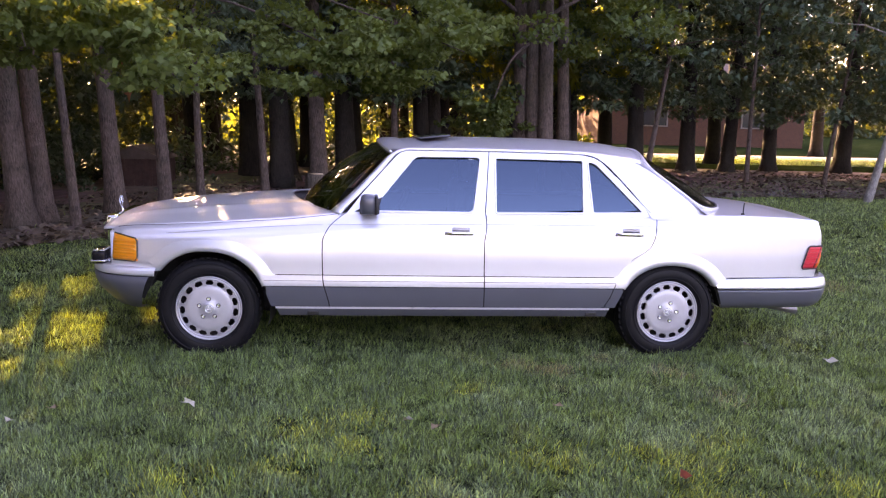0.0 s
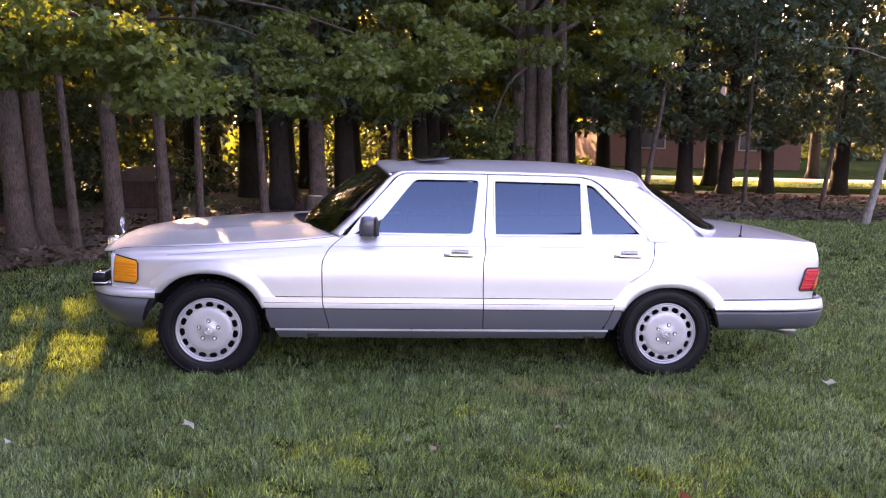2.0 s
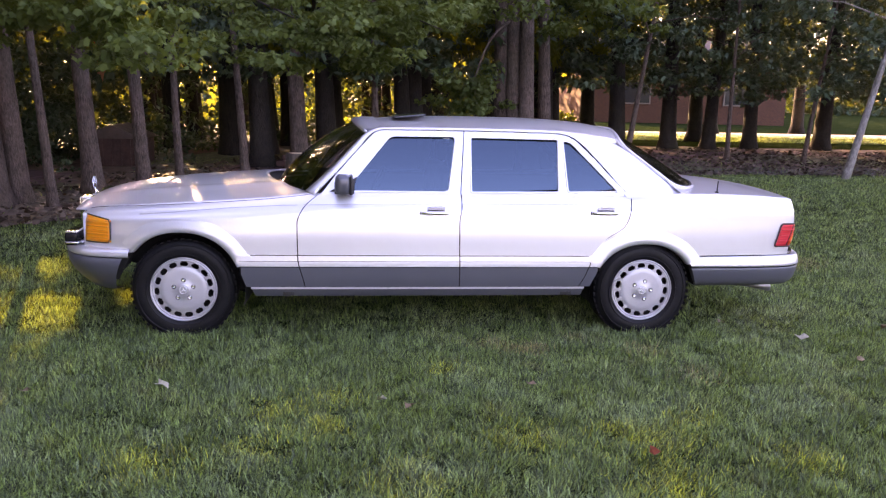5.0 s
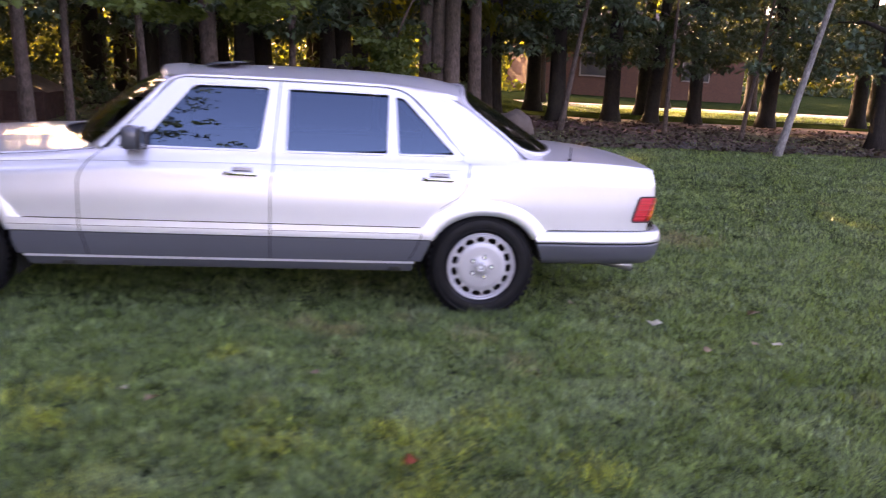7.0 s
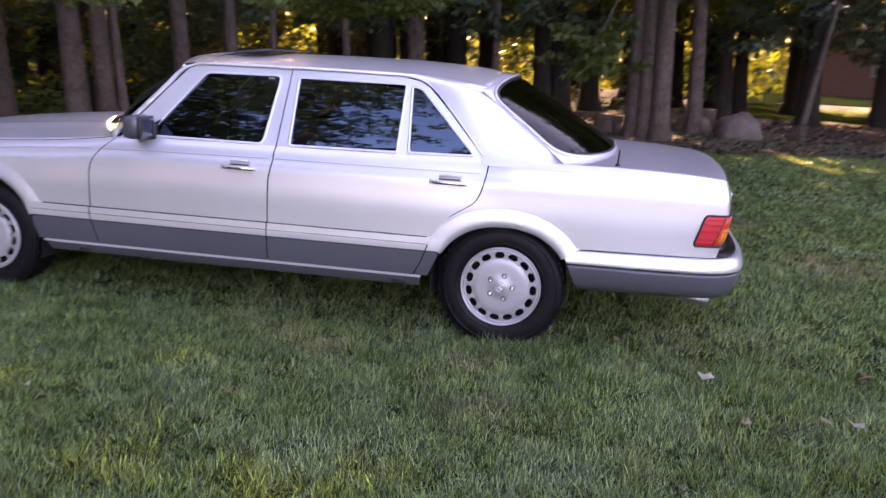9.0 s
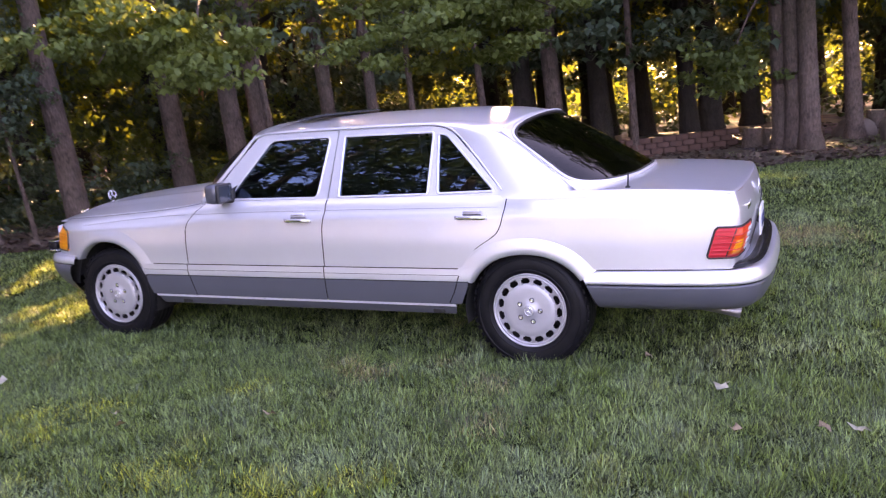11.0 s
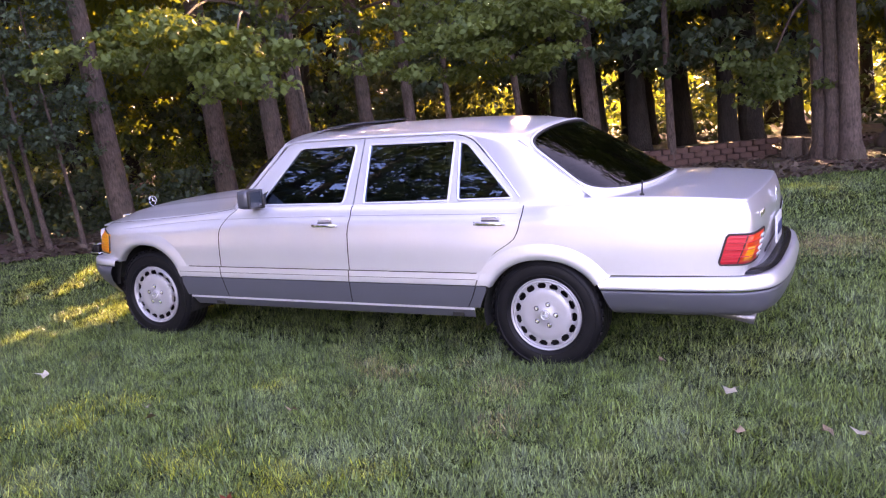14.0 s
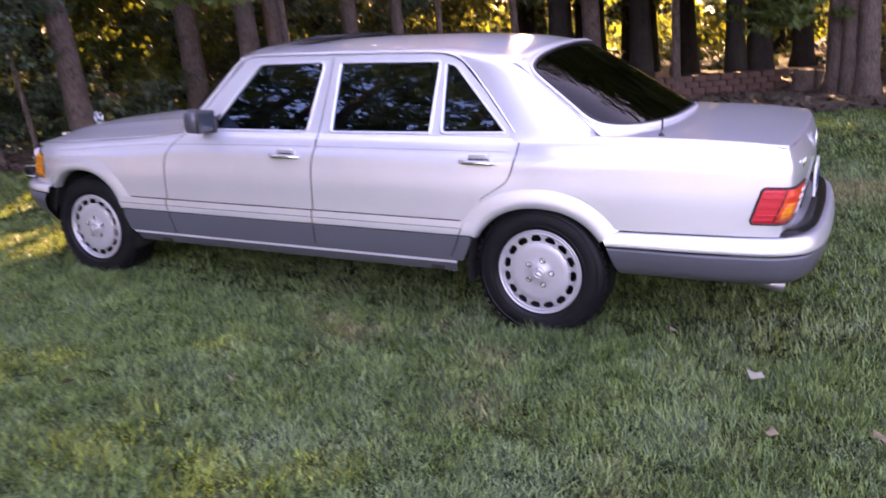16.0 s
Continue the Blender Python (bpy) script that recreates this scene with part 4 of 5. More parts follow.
for sign in (-1, 1):
    a = curve([(-0.70, -0.815, 0.945), (-0.56, -0.760, 1.088), (-0.41, -0.694, 1.250), (-0.315, -0.655, 1.350), (-0.26, -0.645, 1.368)], 24) * (1, -sign, 1)
    b = curve([(-0.755, -0.735, 0.965), (-0.62, -0.71, 1.085), (-0.46, -0.665, 1.245), (-0.365, -0.632, 1.338), (-0.335, -0.632, 1.352)], 24) * (1, -sign, 1)
    part("windscreen_pillar", sheet([a, a * 0.5 + b * 0.5 + (-0.004, sign * 0.008, 0.006), b], thick=0.012), SILVER, car)
    part("drip_rail", tube(np.r_[a[2:], curve([(-0.24, sign * 0.646, 1.371), (0.3, sign * 0.648, 1.374), (0.93, sign * 0.648, 1.368), (1.03, sign * 0.655, 1.35), (1.085, sign * 0.664, 1.318), (1.21, sign * 0.716, 1.197), (1.40, sign * 0.798, 0.985)], 40)], [0.006] * 62, 8), SILVER, car, "bright drip rail")
    wing = [(x, -float(side_y(x, 0.945)) - 0.002, 0.945) for x in (1.41, 1.50, 1.62, 1.74, 1.86, 1.98)]
    a = curve([(0.93, -0.643, 1.370), (1.03, -0.655, 1.346), (1.085, -0.668, 1.312), (1.21, -0.716, 1.192), (1.30, -0.757, 1.09), (1.375, -0.797, 0.995), *wing], 46) * (1, -sign, 1)
    turn = []
    for angle in np.radians(np.linspace(47, -62, 80)):
        c, n5 = math.cos(angle), (abs(math.cos(angle)) ** 6.5 + abs(math.sin(angle)) ** 6.5) ** (1 / 6.5)
        turn.append(screen(sign * c / n5 * 0.985, 0.5 + 0.5 * math.sin(angle) / n5 * 0.98, 0.001))
    b = curve(turn, 46)
    rows = []
    drop = np.array([0.014 * ease(0.72, 1.0, w) for w in np.linspace(0, 1, 46)])[:, None]
    swell = np.sin(np.pi * np.linspace(0, 1, 46))[:, None]
    for t in np.linspace(0, 1, 14):
        rows.append(a * (1 - t) + b * t + math.sin(math.pi * t) * swell * np.array((0.006, sign * 0.018, 0.010)) - drop * t * np.array((0, 0, 1)))
    lapped = []
    fade = (1 - np.linspace(0, 1, 46)[:, None]) ** 5
    for j, row in enumerate(rows):
        edge = np.array([np.interp(row[0][0], SIDE_EDGE[:, 0], q) for q in SIDE_EDGE.T]) * (1, -sign, 1) + (0, sign * 0.002, 0)
        row = row + (edge - row[0]) * fade * (1 - (j / 13) ** 4)
        at = [np.interp(row[0][0], SIDE_EDGE[:, 0], q) for q in (*SIDE_EDGE.T, *MIDDLE.T)]
        up = []
        for k in (0.15, 0.10, 0.05):
            up.append((at[0] + (at[3] - at[0]) * (1 - (1 - k) ** 2), -sign * at[1] * (1 - k), at[2] + (at[5] - at[2]) * (1 - (1 - k) ** 2.3) + (0.003 if k < 0.12 else -0.002)))
        lapped.append(np.r_[up, row])
    rows = lapped
    part("rear_pillar", sheet(rows), SILVER, car)
v = np.linspace(-1, 1, 25)
low = np.stack([-0.975 + 0.225 * np.abs(v) ** 2.2, v * 0.728, 0.982 - 0.020 * v * v], 1)
high = np.stack([-0.430 + 0.075 * np.abs(v) ** 2.2, v * 0.622, 1.402 - 0.058 * np.abs(v) ** 2.2], 1)
part("windscreen", sheet([low * (1 - t) + high * t + (-0.03 * math.sin(math.pi * t), 0, 0.03 * math.sin(math.pi * t)) for t in np.linspace(0, 1, 12)]), WINDSCREEN, car, "dark windscreen glass")
part("header_trim", tube(high + (-0.004, 0, 0.004), [0.010] * 25, 6), BRIGHT, car, "bright windscreen header trim")
def round_rect(n, r):
    """Pairs on the edge of a rectangle and on a rounded one inside it."""
    out = []
    for k in range(n):
        a = 2 * math.pi * k / n
        c, s = math.cos(a), math.sin(a)
        m = max(abs(c), abs(s))
        p = (abs(c) ** 6.5 + abs(s) ** 6.5) ** (1 / 6.5)
        out.append(((c / m, s / m), (c / p * r[0], s / p * r[1])))
    return out


ring = round_rect(120, (0.985, 0.98))
part("rear_screen", sheet([[screen(f * i[0], 0.5 + 0.5 * f * i[1], -0.003) for f in np.linspace(0, 1, 10)] for o, i in ring], close=True), SCREEN_GLASS, car, "dark tinted rear screen glass")
part("screen_surround", sheet([[screen(o[0] + (i[0] - o[0]) * f, 0.5 + 0.5 * (o[1] + (i[1] - o[1]) * f)) for f in (0, 0.5, 1)] for o, i in ring], close=True), SILVER, car)
loop = [screen(i[0], 0.5 + 0.5 * i[1], 0.003) for o, i in ring]
part("screen_trim", tube(loop + loop[:1], [0.010] * 121, 6, False), BRIGHT, car, "bright rear screen trim")
loop = [screen(i[0] * 0.975, 0.5 + 0.5 * i[1] * 0.96, 0.001) for o, i in ring]
part("screen_seal", tube(loop + loop[:1], [0.009] * 121, 6, False), BLACK, car, "black rubber screen seal")

# sunroof panel tilted open, and the visor lip over the windscreen
part("sunroof", box((0.22, 0.78, 0.012), (0, 0, 0), 0.005, Matrix.Translation((-0.05, 0, 1.452)) @ Matrix.Rotation(radians(-6), 4, "Y")), PANE, car, "dark glass sunroof tilted open")
part("roof_visor", sheet([[(-0.435 + 0.075 * abs(u) ** 2.2 + d, u * 0.60, 1.408 - 0.055 * abs(u) ** 2.2 + h) for u in np.linspace(-1, 1, 21)] for d, h in ((0.14, 0.022), (0.06, 0.022), (-0.01, 0.012), (-0.02, -0.004), (0.0, -0.012))]), SILVER, car, "silver visor lip over the windscreen")

# mirrors, aerial, exhaust, inside
for sign in (-1, 1):
    mirror = part("door_mirror", box((0.100, 0.155, 0.128), (-0.510, sign * 0.872, 1.022), 0.032), MIRROR_CASE, car, "satin grey door mirror")
    part("mirror_rim", box((0.022, 0.150, 0.122), (-0.458, sign * 0.873, 1.021), 0.010), BLACK, mirror, "black mirror rim")
    # dark pane colour stands in for the dark surroundings the mirror reflects
    part("mirror_glass", box((0.004, 0.128, 0.094), (-0.4465, sign * 0.874, 1.021), 0.001), PANE, mirror, "mirror glass")
    sail = bmesh.new()
    sail.faces.new([sail.verts.new((x, sign * (greenhouse_y(z) + 0.012), z)) for x, z in ((-0.600, 0.966), (-0.455, 0.966), (-0.418, 1.062))])
    part("mirror_sail", sail, BLACK, mirror, "black triangle behind the mirror", False)
    part("mirror_foot", box((0.13, 0.03, 0.10), (-0.50, sign * 0.80, 0.985), 0.010), BLACK, mirror, "black mirror foot")
part("aerial", tube([(2.082, -0.728, 0.965), (2.082, -0.728, 0.985), (2.083, -0.728, 0.99), (2.086, -0.728, 1.06)], [0.016, 0.013, 0.005, 0.004], 8), BLACK, car, "short black aerial")
for y in (-0.55, -0.47):
    part("exhaust_pipe", tube([(2.40, y, 0.300), (2.54, y, 0.276), (2.632, y, 0.258)], [0.026, 0.026, 0.028], 14, True), MUFFLER, car, "bright exhaust pipe")
part("underbody", box((3.3, 1.20, 0.14), (-0.1, 0, 0.33), 0.03), DARK, car, "dark underbody")
part("cabin_floor", box((3.0, 1.50, 0.04), (0.55, 0, 0.55)), DARK, car, "dark cabin floor")
part("dashboard", box((0.35, 1.40, 0.22), (-0.62, 0, 0.88), 0.05), SEAT, car, "dark dashboard")
part("steering_wheel", tube([(-0.30 + 0.07 * math.sin(a), -0.38 + 0.19 * math.cos(a), 0.92 + 0.17 * math.sin(a)) for a in np.linspace(0, 2 * math.pi, 25)], [0.013] * 25, 6, False), BLACK, car, "black steering wheel")
for y in (-0.38, 0.38):
    seat = part("front_seat", box((0.14, 0.50, 0.55), (0.22, y, 0.82), 0.06), SEAT, car, "dark leather front seat")
    part("headrest", box((0.08, 0.26, 0.16), (0.26, y, 1.17), 0.035), SEAT, seat)
bench = part("rear_bench", box((0.20, 1.34, 0.58), (1.42, 0, 0.78), 0.06), SEAT, car, "dark leather rear bench")
for y in (-0.38, 0.38):
    part("headrest", box((0.09, 0.28, 0.14), (1.44, y, 1.11), 0.035), SEAT, bench)
part("parcel_shelf", box((0.55, 1.30, 0.03), (1.72, 0, 0.955), 0.01), SEAT, car, "dark parcel shelf")


# wheels, built with the disc facing -y
def wheel():
    hub = new("wheel")
    hub.empty_display_size = 0.1
    tyre = part("tyre", lathe([(0.205, 0.02), (0.214, -0.004), (0.222, -0.014), (0.250, -0.022), (0.290, -0.020), (0.314, -0.008), (0.327, 0.010), (0.333, 0.035), (0.334, 0.10), (0.333, 0.165), (0.322, 0.19), (0.26, 0.20), (0.205, 0.18)], 64), RUBBER, hub, "black road tyre")
    for y in (0.045, 0.085, 0.125, 0.16):
        part("groove", lathe([(0.3345, y), (0.3358, y + 0.004), (0.3358, y + 0.026), (0.3345, y + 0.030)], 64), RUBBER, tyre)
    part("tread", joined([box((0.009, 0.024, 0.022), (0.3325, 0.012, 0), 0.0, Matrix.Rotation(2 * math.pi * k / 48, 4, "Y")) for k in range(48)]), RUBBER, tyre, smooth=False)
    tagged(bpy.data.objects["tread"], "shoulder tread blocks", kind="stuff")
    rim = part("rim", lathe([(0.211, 0.03), (0.214, -0.006), (0.211, -0.013), (0.206, -0.012), (0.201, -0.006), (0.199, 0.012)], 64), ALLOY, hub, "silver alloy rim lip")
    part("barrel", lathe([(0.196, 0.01), (0.192, 0.10), (0.10, 0.12), (0.0, 0.12)], 32), DARK, hub)
    for r in (0.236, 0.296):
        part("sidewall_ring", lathe([(r - 0.004, -0.017), (r - 0.002, -0.0245), (r + 0.002, -0.0245), (r + 0.004, -0.017)], 64), RUBBER, tyre)
    n = 150
    ring = lathe([(0.1980, -0.006), (0.187, -0.008), (0.168, -0.0094), (0.148, -0.0094)], n, lambda k: k % 10 in (0, 1, 2))
    bmesh.ops.solidify(ring, geom=ring.faces[:], thickness=0.014)
    part("spokes", ring, ALLOY, rim, "bridges between the wheel's slots", False)
    corners = joined([lathe([(0.196, -0.006), (0.1800, -0.0084), (0.1800, 0.004)], n, lambda k: k % 10 in (3, 9)), lathe([(0.1605, 0.004), (0.1605, -0.0094), (0.150, -0.0094)], n, lambda k: k % 10 in (3, 9))])
    part("slot_corner", corners, ALLOY, rim, smooth=False)
    part("slot_edge", lathe([(0.2005, 0.010), (0.200, -0.007), (0.1880, -0.0080), (0.1875, 0.008)], n), ALLOY, rim)
    disc = part("disc", lathe([(0.1540, 0.012), (0.1540, -0.006), (0.150, -0.0092), (0.12, -0.0105), (0.080, -0.0118), (0.040, -0.0128), (0.036, -0.0165), (0.030, -0.0185), (0.0, -0.0190)], 64), ALLOY, hub, "silver alloy wheel face")
    for k in range(5):
        a = 2 * math.pi * k / 5 + math.pi / 2
        c = (0.064 * math.cos(a), 0, 0.064 * math.sin(a))
        bolt = lathe([(0.0100, -0.010), (0.0100, -0.0165), (0.007, -0.0170), (0.005, -0.0155), (0.0, -0.0155)], 12)
        bmesh.ops.translate(bolt, vec=c, verts=bolt.verts)
        part("bolt", bolt, CHROME, disc, "steel wheel bolt")
        well = lathe([(0.0148, -0.0100), (0.0148, -0.0132), (0.0, -0.0130)], 12)
        bmesh.ops.translate(well, vec=c, verts=well.verts)
        part("bolt_well", well, BLACK, disc)
    e = emblem((0, -0.0205, 0), 0.024, Matrix.Identity(4), disc, "hub_emblem")
    return hub


def joined(pieces):
    bm = bmesh.new()
    for p in pieces:
        me = bpy.data.meshes.new("piece")
        p.to_mesh(me)
        p.free()
        bm.from_mesh(me)
        bpy.data.meshes.remove(me)
    return bm


first = wheel()
spots = [(HUBS[0], -1, 1), (HUBS[1], -1, 0), (HUBS[0], 1, 0), (HUBS[1], 1, 0)]
for k, (hx, sign, steer) in enumerate(spots):
    w = first if k == 0 else copy_thing(first, Matrix.Identity(4))
    w.matrix_basis = pose(hx, sign * (0.812 if hx < 0 else 0.852), HUB_Z, 0, 17 * k, (0 if sign < 0 else 180) + steer)
    w.parent = car

# ---- trees ----
UP = Vector((-0.045, -0.045, 1.0)).normalized()
LEAF_SHAPE = np.array([(0, 0, 0), (-0.52, 0.34, 0.08), (-0.20, 0.50, 0.02), (0, 1.0, -0.06), (0.20, 0.50, 0.02), (0.52, 0.34, 0.08)])
LEAF_TRI = [(0, 1, 2), (0, 2, 3), (0, 3, 4), (0, 4, 5)]
LOBED_SHAPE = np.array([(0, 0.02, 0), (-0.40, 0.06, 0.06), (-0.36, 0.30, 0.03), (-0.62, 0.54, 0.10), (-0.27, 0.66, 0.02), (0, 1.0, -0.08), (0.27, 0.66, 0.02), (0.62, 0.54, 0.10), (0.36, 0.30, 0.03), (0.40, 0.06, 0.06)])
LOBED_TRI = [(0, 1, 2), (0, 2, 3), (0, 3, 4), (0, 4, 5), (0, 5, 6), (0, 6, 7), (0, 7, 8), (0, 8, 9)]


def leaf_cloud(name, centres, radii, per, size, mat, seed, flatten=0.42, lobed=False):
    """A crown: clumps of small leaves round given centres."""
    r = np.random.default_rng(seed)
    n = len(centres) * per
    c = np.repeat(np.array(centres, float), per, 0)
    rad = np.repeat(np.array(radii, float), per)
    d = r.normal(size=(n, 3))
    d /= np.linalg.norm(d, axis=1)[:, None]
    p = c + d * (rad * r.uniform(0.25, 1.0, n) ** 0.6)[:, None] * (1, 1, flatten)
    a, tilt, roll = r.uniform(0, 2 * np.pi, n), r.normal(-0.85, 0.42, n), r.normal(0, 0.50, n)
    fwd = np.stack([np.cos(a) * np.cos(tilt), np.sin(a) * np.cos(tilt), np.sin(tilt)], 1)
    side = np.stack([-np.sin(a) * np.cos(roll), np.cos(a) * np.cos(roll), np.sin(roll)], 1)
    nrm = np.cross(side, fwd)
    s = size * r.uniform(0.6, 1.25, n)
    shape, tri = (LOBED_SHAPE, LOBED_TRI) if lobed else (LEAF_SHAPE, LEAF_TRI)
    v = p[:, None] + s[:, None, None] * (shape[None, :, :1] * side[:, None] + shape[None, :, 1:2] * fwd[:, None] + shape[None, :, 2:] * nrm[:, None])
    ob = triangles(name, v, 4, n, mat, "", "", tri)
    ob.data["corners"] = len(shape)
    return ob


def trunk_mesh(height, radius, seed, flare=1.6, limbs=6, bend=0.12, first=2.4):
    """A tapered trunk with a flared foot and limbs; returns the limbs' ends too."""
    r = random.Random(seed)
    pts, rad = [], []
    px, py = r.uniform(-1, 1), r.uniform(-1, 1)
    for i in range(16):
        t = i / 15
        z = -0.15 + (height + 0.15) * t ** 1.25
        sway = bend * math.sin(2.2 * t + px) * t
        pts.append((sway * px, sway * py, z))
        rad.append(radius * (1 - 0.80 * t) * (1 + (flare - 1) * math.exp(-max(0, z) / 0.16)) * (1 + 0.05 * r.uniform(-1, 1)))
    pieces = [tube(pts, rad, 14)]
    tips = []
    for k in range(limbs):
        z = first + (height * 0.9 - first) * (k + r.random() * 0.7) / limbs
        t = ((z + 0.15) / (height + 0.15)) ** (1 / 1.25)
        i = min(14, int(t * 15))
        b = Vector(pts[i])
        b.z = z
        a = r.uniform(0, 2 * math.pi)
        ln = r.uniform(1.3, 2.6) * (1 - 0.4 * t)
        e = b + Vector((math.cos(a) * ln, math.sin(a) * ln, r.uniform(0.0, 0.9)))
        m = (b + e) / 2 + Vector((0, 0, 0.15))
        lr = radius * (1 - 0.8 * t) * 0.38
        pieces.append(tube([b, m, e], [lr, lr * 0.7, lr * 0.25], 7))
        tips.append(e)
    return joined(pieces), tips


def crown_points(tips, height, spread, bottom, count, seed):
    r = random.Random(seed)
    out, rad = [], []
    for k in range(count):
        if tips and k % 3 == 0:
            e = r.choice(tips)
            p = (e.x + r.gauss(0, 0.45), e.y + r.gauss(0, 0.45), e.z + r.gauss(0, 0.3))
        else:
            z = bottom + (height - bottom) * r.random() ** 1.6
            w = spread * math.sqrt(max(0.05, 1 - ((z - bottom) / (height - bottom) * 1.0) ** 1.6)) * math.sqrt(r.uniform(0.08, 1))
            a = r.uniform(0, 2 * math.pi)
            p = (math.cos(a) * w, math.sin(a) * w, z)
        out.append((p[0], p[1], max(bottom - 0.2, p[2])))
        rad.append(r.uniform(0.24, 0.52))
    return out, rad


def make_tree(name, label, height, radius, spread, bottom, clumps, per, size, bark_mat, leaf_mat, seed, limbs=6, flare=1.6, bend=0.12, boughs=(), lobed=False, flatten=0.42):
    t = thing(name, label, "tree")
    bm, tips = trunk_mesh(height, radius, seed, flare, limbs, bend, bottom)
    c, rad = crown_points(tips, height + 1.5, spread, bottom, clumps, seed + 1)
    r = random.Random(seed + 5)
    for (bx, by, bz), (sx, sy, sz), n, start in boughs:
        tip = Vector((bx, by, bz))
        limb = curve([(0, 0, start), (bx * 0.45, by * 0.45, start * 0.55 + bz * 0.45 + 0.35), (bx, by, bz + 0.1), (bx * 1.12, by * 1.12, bz - 0.15)], 10)
        me = bpy.data.meshes.new("limb")
        b2 = tube(limb, np.linspace(0.030, 0.006, 10), 7)
        b2.to_mesh(me)
        b2.free()
        bm.from_mesh(me)
        bpy.data.meshes.remove(me)
        for _ in range(n):
            c.append((bx + r.gauss(0, sx), by + r.gauss(0, sy), bz + max(-1.1 * sz, r.gauss(0.1, sz))))
            rad.append(r.uniform(0.20, 0.38))
    part("trunk", bm, bark_mat, t, "rough grey-brown trunk")
    crown = leaf_cloud("crown", c, rad, per, size, leaf_mat, seed + 2, flatten, lobed)
    crown.parent = t
    tagged(crown, "crown of green leaves")
    # coarse unseen crown added to keep sky light off car and woods
    if height > 12:
        r = random.Random(seed + 9)
        tops = []
        for _ in range(110):
            z = 5.0 + (height - 3.5) * r.random()
            w, a = spread * 1.1 * math.sqrt(max(0.05, 1 - (z / (height + 2.5)) ** 3)) * math.sqrt(r.uniform(0.05, 1)), r.uniform(0, 2 * math.pi)
            tops.append((math.cos(a) * w, math.sin(a) * w, z))
        upper = leaf_cloud("upper_crown", tops, [r.uniform(0.45, 0.8) for _ in tops], 16, 0.30, leaf_mat, seed + 10, 0.6)
        upper.parent = t
        tagged(upper, "unseen upper crown of green leaves, blocking sky light")
    return t


def stand(x, y, spin, lean=(0, 0), scale=1.0):
    up = (UP + Vector((lean[0], lean[1], 0))).normalized()
    q = Vector((0, 0, 1)).rotation_difference(up)
    return Matrix.Translation((x, y, ground_z(x, y))) @ q.to_matrix().to_4x4() @ Matrix.Rotation(spin, 4, "Z")


def plant(tree, spots, group):
    for k, (x, y, spin, sc, *lean) in enumerate(spots):
        m = stand(x, y, spin, lean[0] if lean else (0, 0))
        t = tree if k == 0 else copy_thing(tree, m)
        t.matrix_basis = m @ Matrix.Diagonal((sc, sc, sc, 1))
        tagged(t, group=group)


EDGE_TREES = "trees along the edge of the woods"
WOODS = "trees deeper in the woods"
MAPLE = "grey-brown maple with low green boughs at the lawn's edge"
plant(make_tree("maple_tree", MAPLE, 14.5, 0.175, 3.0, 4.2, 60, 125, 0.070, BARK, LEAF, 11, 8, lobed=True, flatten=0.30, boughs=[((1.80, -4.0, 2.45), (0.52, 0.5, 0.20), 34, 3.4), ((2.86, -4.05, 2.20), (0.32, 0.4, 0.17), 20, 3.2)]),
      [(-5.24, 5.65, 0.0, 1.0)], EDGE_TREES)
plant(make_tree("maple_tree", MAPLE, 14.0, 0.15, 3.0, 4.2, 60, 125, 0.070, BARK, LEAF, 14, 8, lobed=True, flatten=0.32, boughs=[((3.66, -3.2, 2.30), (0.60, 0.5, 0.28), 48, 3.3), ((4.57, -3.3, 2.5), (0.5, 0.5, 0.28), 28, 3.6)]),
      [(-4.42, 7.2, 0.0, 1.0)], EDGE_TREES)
plant(make_tree("maple_tree", MAPLE, 14.5, 0.19, 3.2, 2.75, 140, 66, 0.092, BARK, LEAF_SHADED, 12, 8, lobed=True, flatten=0.32),
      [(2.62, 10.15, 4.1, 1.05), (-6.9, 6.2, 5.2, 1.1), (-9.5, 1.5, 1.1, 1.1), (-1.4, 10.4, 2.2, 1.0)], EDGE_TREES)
plant(make_tree("maple_tree", "grey maple with drooping leafy boughs at the lawn's edge", 13.5, 0.155, 3.0, 2.75, 135, 66, 0.092, BARK, LEAF_SHADED, 23, 8, lobed=True, flatten=0.32),
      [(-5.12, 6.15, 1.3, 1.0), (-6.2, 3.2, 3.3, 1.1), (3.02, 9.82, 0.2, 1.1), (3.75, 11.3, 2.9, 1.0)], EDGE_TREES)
plant(make_tree("maple_tree", "slim grey maple with a high crown at the lawn's edge", 13.0, 0.115, 2.4, 3.3, 60, 66, 0.092, BARK, LEAF_SHADED, 29, 6, lobed=True, flatten=0.32),
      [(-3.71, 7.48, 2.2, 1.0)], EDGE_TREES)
plant(make_tree("maple_tree", "grey maple with one low bough over the leaf litter", 13.5, 0.17, 2.8, 2.6, 110, 62, 0.095, BARK, LEAF_SHADED, 24, 8, lobed=True, flatten=0.32, boughs=[((-0.95, -0.55, 1.45), (0.32, 0.25, 0.22), 24, 2.9)]), [(2.80, 9.98, 0.0, 1.0)], EDGE_TREES)
